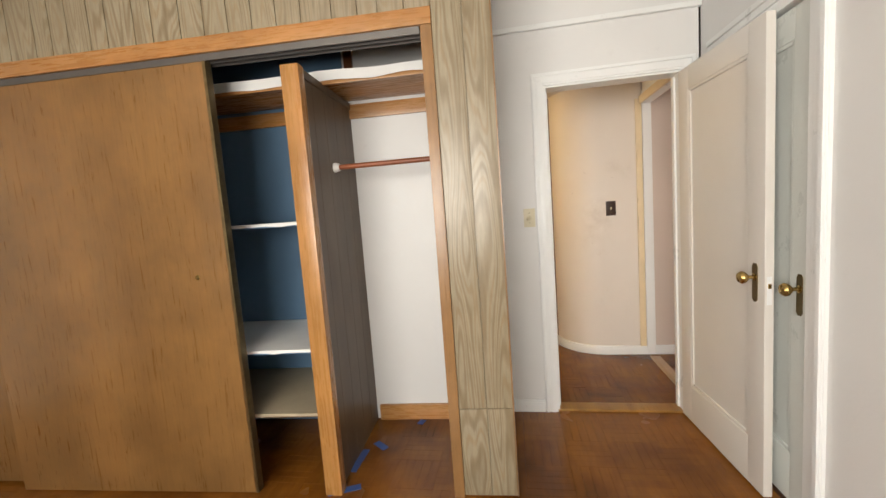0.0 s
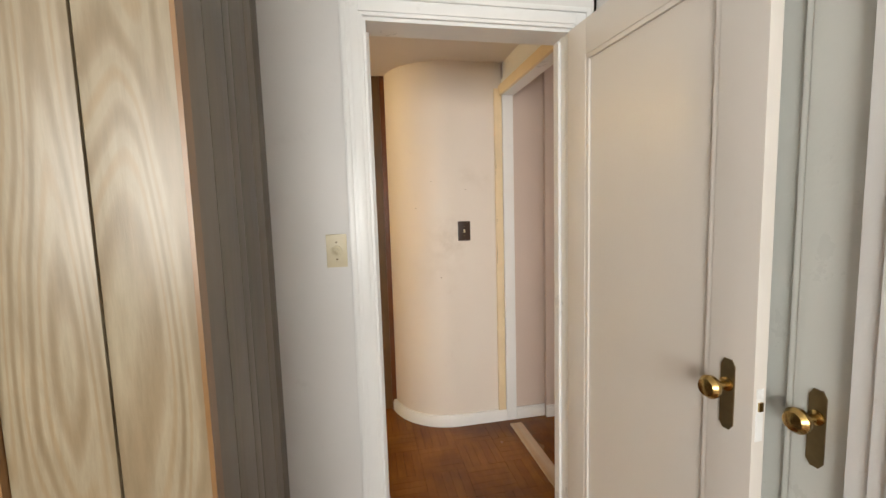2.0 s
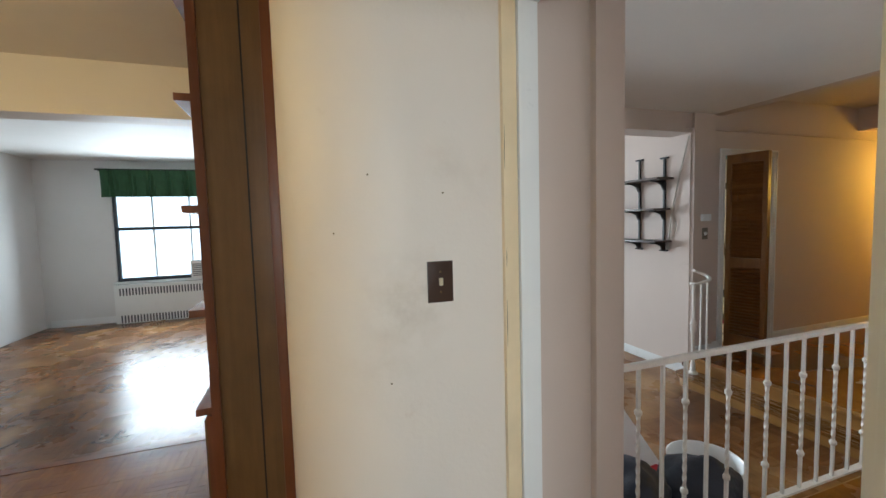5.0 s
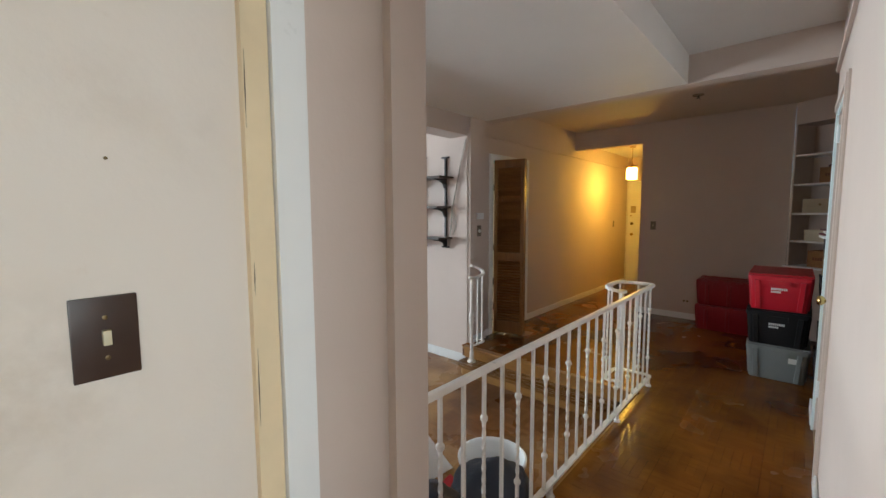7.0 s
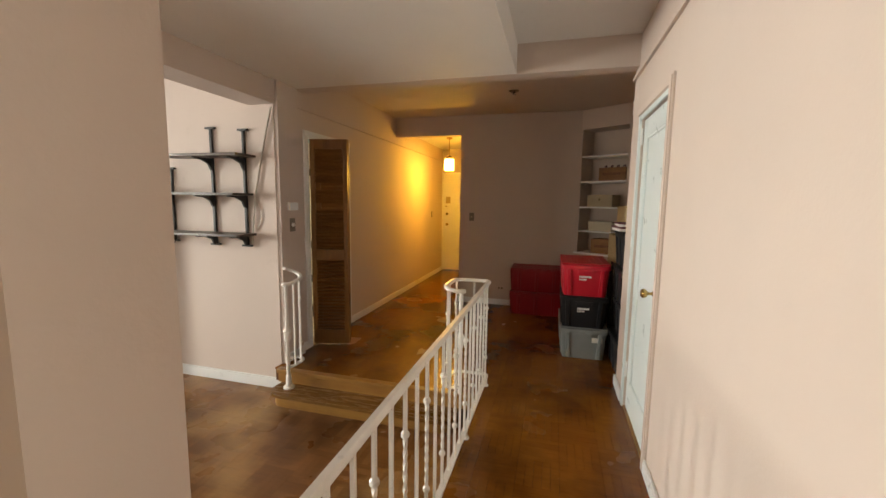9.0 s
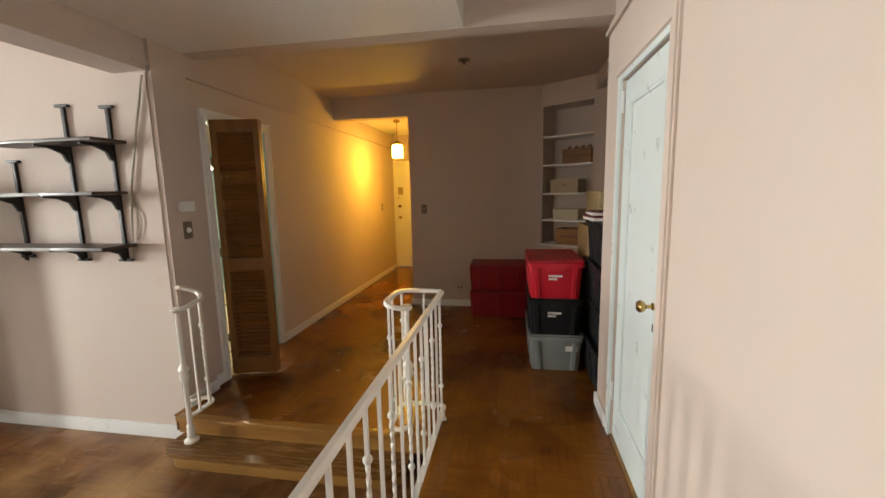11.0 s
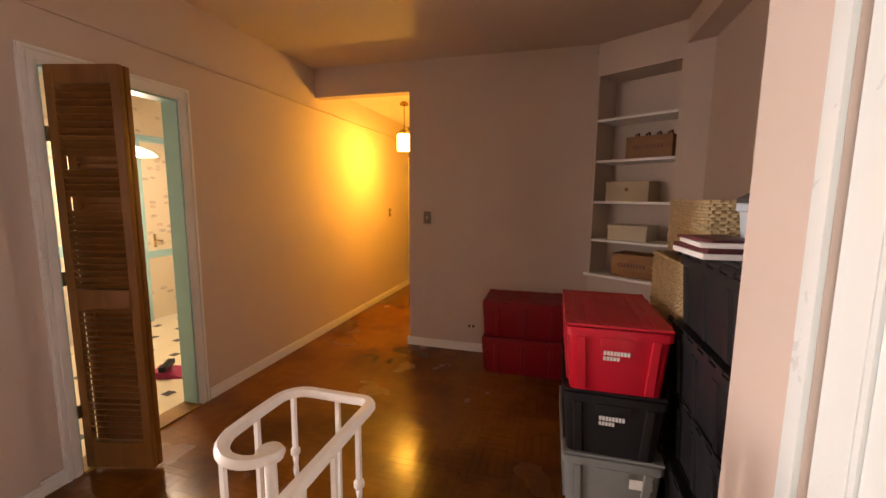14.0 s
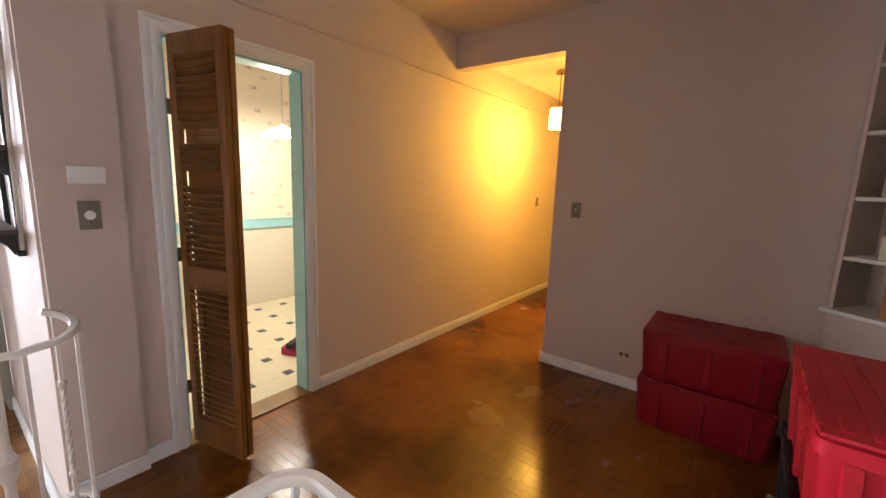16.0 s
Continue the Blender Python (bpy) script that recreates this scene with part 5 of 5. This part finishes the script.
part("canopy", lathe(bm_new(), [(0.05, 0.86), (0.05, 0.872), (0.03, 0.879)], 18), M_TRIM, kl)
broom = thing("dustpan", "magenta dustpan and dark brush on the kitchen floor", "dustpan", at(5.50, 3.47, 0.0, 30))
rb = bm_new()
rings(rb, [[(-0.11, -0.1, z), (0.11, -0.1, z), (0.08, 0.12, z + d), (-0.08, 0.12, z + d)] for z, d in ((0.0, 0.0), (0.012, 0.05))])
part("pan", rb, paint("magenta_plastic", (0.4, 0.02, 0.1), 0.4), broom)
part("brush", boxed(-0.1, 0.1, 0.02, 0.07, 0.06, 0.10, bevel=0.006), M_BLACK, broom)
stick_ = thing("broom", "wooden-handled broom leaning on the kitchen wall", "broom", at(7.16, 4.84, 0.0))
part("handle", sweep(bm_new(), [(0.0, -0.12, 0.12), (0.05, 0.05, 1.05)], circle(0.011, 10)), M_STEP, stick_)
part("bristles", boxed(-0.12, 0.12, -0.15, -0.09, 0.0, 0.13, bevel=0.01), M_BLACK, stick_)

# ---- entrance hall pendant and ceiling box ----
hp = thing("hall_pendant", "lit brass pendant lamp with amber glass tubes", "lamp", at(7.66, 2.29, 1.99))
for i in range(6):
    a = i * math.pi / 3
    part("glass_tube", lathe(bm_new(), [(0.026, 0.0), (0.03, 0.01), (0.03, 0.17), (0.02, 0.19)], 12, Matrix.Translation((0.055 * math.cos(a), 0.055 * math.sin(a), 0))), M_GLOWTUBE, hp, "glowing amber glass tube")
part("crown", lathe(bm_new(), [(0.09, 0.19), (0.094, 0.20), (0.06, 0.225), (0.02, 0.25)], 20), M_BRASS, hp)
part("stem", sweep(bm_new(), [(0, 0, 0.24), (0, 0, 0.53)], circle(0.006, 8)), M_BRASS, hp)
part("canopy", lathe(bm_new(), [(0.05, 0.52), (0.05, 0.54), (0.03, 0.559)], 18), M_BRASS, hp)
cb = thing("ceiling_box", "open ceiling box with loose wires in the dining ceiling", "ceiling box", at(5.58, 1.03, CEIL))
part("ring", lathe(bm_new(), [(0.055, 0.0), (0.055, -0.004), (0.048, -0.006), (0.045, 0.0)], 24), M_BRONZE, cb)
for i in range(3):
    part("wire", sweep(bm_new(), [(0.01 * i, 0, 0.0), (0.015 * i - 0.01, 0.012 * (i - 1), -0.03), (0.02 * i - 0.02, 0.02 * (i - 1), -0.05 + 0.01 * i)], circle(0.0035, 6)), M_BLACKIRON, cb)
pl = thing("ceiling_lamp", "lit frosted glass bowl lamp on the passage ceiling", "lamp", at(-1.30, 1.15, 2.30))
part("bowl", lathe(bm_new(), [(0.13, -0.01), (0.12, -0.04), (0.08, -0.075), (0.02, -0.09)], 24), M_GLOWBOWL, pl)
part("base", lathe(bm_new(), [(0.14, -0.012), (0.14, 0.0)], 24), M_BRASS, pl)

# ---- sunken room: hanging shelves, cabinet ----
hs = thing("hanging_shelves", "dark wooden wall shelves on black iron uprights", "shelves", at(3.93, 3.5, 1.06))
for yy, z0, z1 in ((3.973, 1.08, 1.74), (3.502, 1.06, 2.085), (3.16, 1.06, 2.06)):
    part("upright", boxed(3.938, 3.958, yy - 0.012, yy + 0.012, z0, z1, bevel=0.003), M_BLACKIRON, hs, "", True)
    for zz in (z0, z1):
        part("finial", boxed(3.93, 3.958, yy - 0.05, yy + 0.05, zz - 0.009, zz + 0.009, bevel=0.006), M_BLACKIRON, hs, "", True)
for z, y0, y1 in ((1.842, 3.03, 3.88), (1.52, 3.07, 3.46), (1.52, 3.462, 4.50), (1.175, 3.05, 3.44), (1.175, 3.442, 4.50)):
    part("shelf_board", boxed(3.70, 3.935, y0, y1, z - 0.02, z, bevel=0.003), M_SHELF if y1 < 3.9 else M_GREYEDGE, hs, "", True)
    for yy in (3.973, 3.502, 3.16):
        if y0 < yy < y1:
            bm = bm_new()
            prof_ = [(3.938, z - 0.022), (3.74, z - 0.022), (3.74, z - 0.032), (3.83, z - 0.04), (3.90, z - 0.07), (3.925, z - 0.12), (3.938, z - 0.125)]
            rings(bm, [[(px, yy + dy, pz) for px, pz in prof_] for dy in (-0.009, 0.009)])
            part("bracket", bm, M_BLACKIRON, hs, "curved iron bracket", True)
wire = thing("extension_cord", "loose cord hanging beside the shelves", "cord", at(3.94, 3.0, 1.1))
part("strip", sweep(bm_new(), [(3.945, 2.87, 2.24), (3.945, 2.95, 1.95), (3.945, 3.06, 1.50), (3.945, 3.08, 1.30), (3.945, 3.11, 1.08)], circle(0.008, 8)), M_TUBE, wire, "", True)
part("loop", sweep(bm_new(), [(3.95, 3.06 - 0.05 * math.sin(a / 10 * math.pi), 1.45 - 0.25 * a / 10) for a in range(11)], circle(0.004, 6)), M_TUBE, wire, "", True)

cab = thing("open_cabinet", "tall grey-green open shelf cabinet on tapered feet", "cabinet", at(3.79, 5.05, LOW))
CT = 1.63
for yy in (4.555, 5.50):
    bm = bm_new()
    rings(bm, [[(3.635, yy - 0.012, z) for z in (LOW, LOW + 0.17, CT)] + [(3.955, yy - 0.012, z) for z in (CT, LOW + 0.17, LOW)] + [(3.925, yy - 0.012, LOW), (3.90, yy - 0.012, LOW + 0.10), (3.70, yy - 0.012, LOW + 0.10), (3.665, yy - 0.012, LOW)],
               [(3.635, yy + 0.012, z) for z in (LOW, LOW + 0.17, CT)] + [(3.955, yy + 0.012, z) for z in (CT, LOW + 0.17, LOW)] + [(3.925, yy + 0.012, LOW), (3.90, yy + 0.012, LOW + 0.10), (3.70, yy + 0.012, LOW + 0.10), (3.665, yy + 0.012, LOW)]])
    part("side", bm, M_CAB, cab, "", True)
part("top", boxed(3.61, 3.957, 4.52, 5.54, CT, CT + 0.025, bevel=0.006), M_CAB, cab, "", True)
for z in (LOW + 0.14, 0.62):
    part("shelf", boxed(3.64, 3.95, 4.568, 5.488, z - 0.02, z, bevel=0.002), M_CAB, cab, "", True)
for yy in (4.568, 5.44):
    part("stile", boxed(3.630, 3.65, yy, yy + 0.05, LOW + 0.12, CT, bevel=0.002), M_CAB, cab, "", True)
part("back_panel", boxed(3.946, 3.954, 4.80, 5.488, LOW + 0.15, CT - 0.02), M_CAB, cab, "", True)

# splits in the yellowed casing strip
for z0, z1, xx in ((1.60, 1.735, 0.803), (1.30, 1.36, 0.805), (1.05, 1.20, 0.804)):
    bm = bm_new()
    rings(bm, [[(xx, 0.8812, z0), (xx + 0.0014, 0.8812, (z0 + z1) / 2), (xx + 0.001, 0.8812, z1), (xx - 0.0004, 0.8812, (z0 + z1) / 2)], [(xx, 0.8835, z0), (xx + 0.0014, 0.8835, (z0 + z1) / 2), (xx + 0.001, 0.8835, z1), (xx - 0.0004, 0.8835, (z0 + z1) / 2)]])
    o = new("split", finish("split", bm, M_BROWNPLATE, 0))
    o.parent = bpy.data.objects["trim_casing_strip"]

# small raised dots added in place of dark scuffs on the rounded wall
for nx, nz in ((0.395, 1.583), (0.608, 1.53), (0.30, 1.42), (0.44, 0.98)):
    ny = cy - math.sqrt(max(0.0, r * r - (nx - cx) ** 2)) if nx < cx else 0.90
    solid("scuff_dot", lathe(bm_new(), [(0.0025, -0.002), (0.0025, 0.004), (0.001, 0.005)], 8, Matrix.Translation((nx, ny, nz)) @ Matrix.Rotation(radians(90), 4, "X")), M_BRONZE, "small dark dot standing in for a scuff on the cream wall", "nail", "nails in the wall")

# ---- things on the sunken floor beside the railing ----
def bag(label, m, rx, ry, rz, seed):
    bm = bm_new()
    bmesh.ops.create_icosphere(bm, subdivisions=4, radius=1.0)
    for v in bm.verts:
        c = v.co.copy()
        d = 1 + 0.20 * noise.noise(c * 1.6 + Vector((seed, 0, 0))) + 0.07 * noise.noise(c * 5 + Vector((0, seed, 0)))
        z = c.z * rz * d
        v.co = Vector((c.x * rx * d, c.y * ry * d, max(-rz * 0.72, z)))
    bm.transform(Matrix.Translation((0, 0, rz * 0.72)))
    o = new("duffel_bag", finish("duffel_bag", bm, M_BAG, 1.2))
    o.matrix_world = m
    return tagged(o, label, "bag", "bags by the railing")


crate("moving_crate", "low red crate under soft bags by the railing", at(1.80, 1.30, LOW, 4), M_RED, group="crates below the railing", H=0.22)
bag("slumped navy nylon bag lying on a red crate", at(1.68, 1.32, LOW + 0.21, 20), 0.24, 0.20, 0.13, 3)
bag("rounded dark navy bag on the crate beside another", at(2.10, 1.26, LOW + 0.12, -15), 0.24, 0.18, 0.17, 11)
bin_ = thing("white_bucket", "round white plastic bucket with a rolled rim behind the bags", "bucket", at(2.36, 1.42, LOW))
part("body", lathe(bm_new(), [(0.16, 0.0), (0.185, 0.24), (0.20, 0.245), (0.202, 0.265), (0.19, 0.27), (0.178, 0.25), (0.155, 0.02)], 32), M_TRIM, bin_)
bm = bm_new()
rings(bm, [[(0, dy, 0), (0.61, dy, 0), (0.06, dy, 0.84), (0, dy, 0.87)] for dy in (0.0, 0.006)])
bm.transform(at(1.82, 1.84, LOW, -6) @ Matrix.Rotation(radians(-5), 4, "X"))
solid("foam_board", bm, M_PAPER, "white board standing on its edge behind the bags", "board")

# ---- passage bookcase, far windows ----
bc = thing("bookcase", "dark wood-panelled bookcase with deep shelves facing the passage", "bookcase", at(0.05, 1.9, 0))
part("end_panel", boxed(-0.065, 0.165, 1.232, 1.262, 0, 2.30), M_OLIVE, bc, "olive-brown grooved end panel", True)
part("groove", boxed(0.055, 0.060, 1.2305, 1.232, 0.01, 2.29), M_BLACKIRON, bc, "", True)
for x0, x1 in ((-0.09, -0.062), (0.118, 0.150)):
    part("edge_strip", boxed(x0, x1, 1.222, 1.262, 0, 2.30, bevel=0.003), M_REDTRIM, bc, "red-brown edge strip", True)
for z in (0.85, 1.18, 1.52, 1.87, 2.205):
    part("shelf", boxed(-0.145, 0.165, 1.264, 2.60, z - 0.024, z, bevel=0.002), M_REDTRIM, bc, "", True)
part("base_cabinet", boxed(-0.115, 0.165, 1.264, 2.60, 0.0, 0.82, bevel=0.003), M_REDTRIM, bc, "", True)
for y0 in (1.29, 1.73, 2.17):
    part("cabinet_door", boxed(-0.128, -0.1155, y0, y0 + 0.42, 0.04, 0.80, bevel=0.004), M_OLIVE, bc, "", True)


def window(name, label, x0, x1, z0, z1, y, facing, bars):
    w = thing(name, label, "window", at((x0 + x1) / 2, y, z0))
    w["kind"] = "structure"
    bm = bm_new()
    for b_ in ((x0, x0 + 0.05, z0, z1), (x1 - 0.05, x1, z0, z1), (x0 + 0.05, x1 - 0.05, z1 - 0.06, z1), (x0 + 0.05, x1 - 0.05, z0, z0 + 0.06), (x0 + 0.05, x1 - 0.05, (z0 + z1) / 2 - 0.03, (z0 + z1) / 2 + 0.03)):
        box(bm, b_[0], b_[1], y - 0.03, y + 0.03, b_[2], b_[3], 0.003)
    part("window_frame", bm, M_DARKFRAME, w, "", True)
    for i in range(1, bars):
        xx = x0 + (x1 - x0) * i / bars
        part("glazing_bar", boxed(xx - 0.012, xx + 0.012, y - 0.015, y + 0.015, z0 + 0.06, z1 - 0.06), M_TRIM, w, "", True)
    p = part("pane", boxed(x0 + 0.05, x1 - 0.05, y - 0.002, y + 0.002, z0 + 0.06, z1 - 0.06), M_GLASS, w, "", True)
    p.visible_shadow = False
    part("sill", boxed(x0 - 0.05, x1 + 0.05, min(y, y - facing * 0.14), max(y, y - facing * 0.14), z0 - 0.03, z0, bevel=0.004), M_TRIM, w, "", True)
    return w


window("window_1", "dark-framed living room window full of daylight", -3.0, -1.2, 0.5, 2.42, 8.66, 1, 3)
window("window_2", "narrow dark-framed living room window", 1.4, 2.1, 0.5, 2.42, 8.66, 1, 1)
window("window_3", "white bedroom window", -1.95, 0.05, 0.85, 2.2, -4.46, -1, 2)
tagged(new("backdrop_daylight", finish("backdrop_daylight", boxed(-12.0, 6.0, 14.0, 14.1, -4.0, 9.0), glow("hazy_daylight", (0.86, 0.94, 1.0), 2.5), 0)), "bright hazy daylight outside the windows", "backdrop", "", "structure")
rad = thing("radiator_cover", "white metal radiator cover with slotted grilles under the window", "radiator", at(-1.9, 8.5, LOW))
part("body", boxed(-3.0, -0.75, 8.40, 8.578, LOW, 0.46, bevel=0.006), M_TRIM, rad, "", True)
for z0 in (0.27, -0.22):
    for i in range(44):
        xx = -2.92 + i * 0.048
        o = part("slot", boxed(xx, xx + 0.022, 8.398, 8.401, z0, z0 + 0.13), M_DARKFRAME, rad, "", True, 0)
ac = thing("air_conditioner", "white window air conditioner on the sill", "air conditioner", at(-1.55, 8.52, 0.505))
part("case", boxed(-1.80, -1.30, 8.44, 8.62, 0.505, 0.84, bevel=0.01), M_TRIM, ac, "", True)
for i in range(7):
    part("louvre", boxed(-1.77, -1.45, 8.436, 8.441, 0.55 + i * 0.035, 0.565 + i * 0.035), M_DARKFRAME, ac, "", True)


def cloth(name, label, x0, x1, z0, z1, y, folds, material, taper=0.0, group=""):
    bm = bm_new()
    rows_ = []
    for j in range(14):
        f = j / 13
        z = z1 + (z0 - z1) * f
        pinch = 1 - taper * math.sin(math.pi * min(1, f * 1.1)) if taper else 1
        row = []
        for i in range(61):
            u = i / 60
            xx = x1 - (x1 - x0) * (1 - u) * pinch
            row.append((xx, y + 0.03 * math.sin(u * folds * 2 * math.pi + 0.6 * math.sin(f * 3)) * (0.5 + 0.5 * f), z))
        rows_.append(row)
    rows_ += [[(p[0], p[1] + 0.004, p[2]) for p in r_] for r_ in rows_[::-1]]
    rings(bm, rows_, cap=False, closed=False)
    return solid(name, bm, material, label, "curtain", group, smooth=1.2)


cloth("valance", "dark green gathered curtain valance over the window", -3.05, -0.82, 2.02, 2.50, 8.36, 26, M_GREEN)
cloth("curtain", "grey-blue drape gathered to the side of the window", -1.32, -0.84, 0.62, 2.05, 8.38, 7, M_DRAPE, 0.35)
cr = thing("curtain_rod", "dark curtain rod above the window", "curtain rod", at(-1.95, 8.36, 2.5))
part("rod", sweep(bm_new(), [(-3.12, 8.37, 2.50), (-0.76, 8.37, 2.50)], circle(0.014, 10)), M_BLACKIRON, cr, "", True)
for xx in (-3.1, -0.78):
    part("bracket", boxed(xx - 0.012, xx + 0.012, 8.37, 8.6, 2.485, 2.51), M_BLACKIRON, cr, "", True)

# ---- parquet ----
STRIP, BLOCK = 0.0457, 0.2285


def strips(x0, x1, y0, y1):
    """Basket-weave strips inside a rectangle: x0, x1, y0, y1 of each one."""
    out = []
    i0, i1 = math.floor(x0 / BLOCK), math.ceil(x1 / BLOCK)
    j0, j1 = math.floor(y0 / BLOCK), math.ceil(y1 / BLOCK)
    for i in range(i0, i1):
        for j in range(j0, j1):
            for k_ in range(5):
                if (i + j) % 2:
                    a = (i * BLOCK, (i + 1) * BLOCK, j * BLOCK + k_ * STRIP, j * BLOCK + (k_ + 1) * STRIP)
                else:
                    a = (i * BLOCK + k_ * STRIP, i * BLOCK + (k_ + 1) * STRIP, j * BLOCK, (j + 1) * BLOCK)
                a = (max(a[0], x0), min(a[1], x1), max(a[2], y0), min(a[3], y1))
                if a[1] - a[0] > 0.004 and a[3] - a[2] > 0.004:
                    out.append(a)
    return out


def lay(name, rects, z, material, parent, label, skip=None):
    g, v, f = 0.0005, [], []
    for rc in rects:
        for a in strips(*rc):
            if skip and skip[0] <= (a[0] + a[1]) / 2 <= skip[1] and skip[2] <= (a[2] + a[3]) / 2 <= skip[3]:
                continue
            n_ = len(v)
            t = 0.0004 * random.random() - 0.0006
            tx, ty = random.uniform(-0.003, 0.003), random.uniform(-0.005, 0.005)
            mx, my = (a[0] + a[1]) / 2, (a[2] + a[3]) / 2
            for zz, e, k in ((z - 0.0125, g * 0.4, 0), (z - 0.0012 + t, g * 0.4, 1), (z + t, g * 0.4 + 0.0004, 1)):
                v += [(px, py, zz + k * ((px - mx) * tx + (py - my) * ty)) for px, py in ((a[0] + e, a[2] + e), (a[1] - e, a[2] + e), (a[1] - e, a[3] - e), (a[0] + e, a[3] - e))]
            for lv in (0, 4):
                for q in range(4):
                    r_ = (q + 1) % 4
                    f.append((n_ + lv + q, n_ + lv + r_, n_ + lv + 4 + r_, n_ + lv + 4 + q))
            f.append((n_ + 8, n_ + 9, n_ + 10, n_ + 11))
    me = bpy.data.meshes.new(name)
    me.from_pydata(v, [], f)
    me.materials.append(material)
    o = new(name, me)
    o.parent = parent
    return tagged(o, label, "", "", "stuff")


NEAR = (2.2, 3.0, 0.25, 0.99)
fb, fh, fl = bpy.data.objects["floor_bedroom"], bpy.data.objects["floor_hall"], bpy.data.objects["floor_living"]
lay("parquet", [(-4.08, 0.87, -4.39, -0.12)], 0.0, M_FLOOR, fb, "red-brown varnished parquet of the bedroom")
lay("parquet", [(-1.88, 0.86, -0.02, 2.84), (0.86, 4.10, 0.0, 1.03), (3.87, 6.71, 1.03, 2.86), (4.1, 6.71, -0.45, 1.03), (6.71, 9.3, 1.87, 2.86)], 0.0, M_FLOOR, fh, "red-brown varnished parquet of the hall", NEAR)
lay("parquet", [(-4.08, 3.96, 2.9, 8.58), (1.24, 3.96, 1.04, 2.9)], LOW, M_FLOOR_LOW, fl, "worn brown parquet of the sunken room")
PIECES = {}
for a in strips(0.86, 4.10, 0.0, 1.03):
    if NEAR[0] <= (a[0] + a[1]) / 2 <= NEAR[1] and NEAR[2] <= (a[2] + a[3]) / 2 <= NEAR[3]:
        key = (round(a[1] - a[0], 4), round(a[3] - a[2], 4))
        if key not in PIECES:
            PIECES[key] = finish("parquet_strip", boxed(-key[0] / 2 + 0.0006, key[0] / 2 - 0.0006, -key[1] / 2 + 0.0006, key[1] / 2 - 0.0006, -0.0117, 0.0), M_FLOOR, 0)
        o = new("parquet_strip", PIECES[key])
        o.parent = fh
        o.location = ((a[0] + a[1]) / 2, (a[2] + a[3]) / 2, -0.0003 - 0.0004 * random.random())
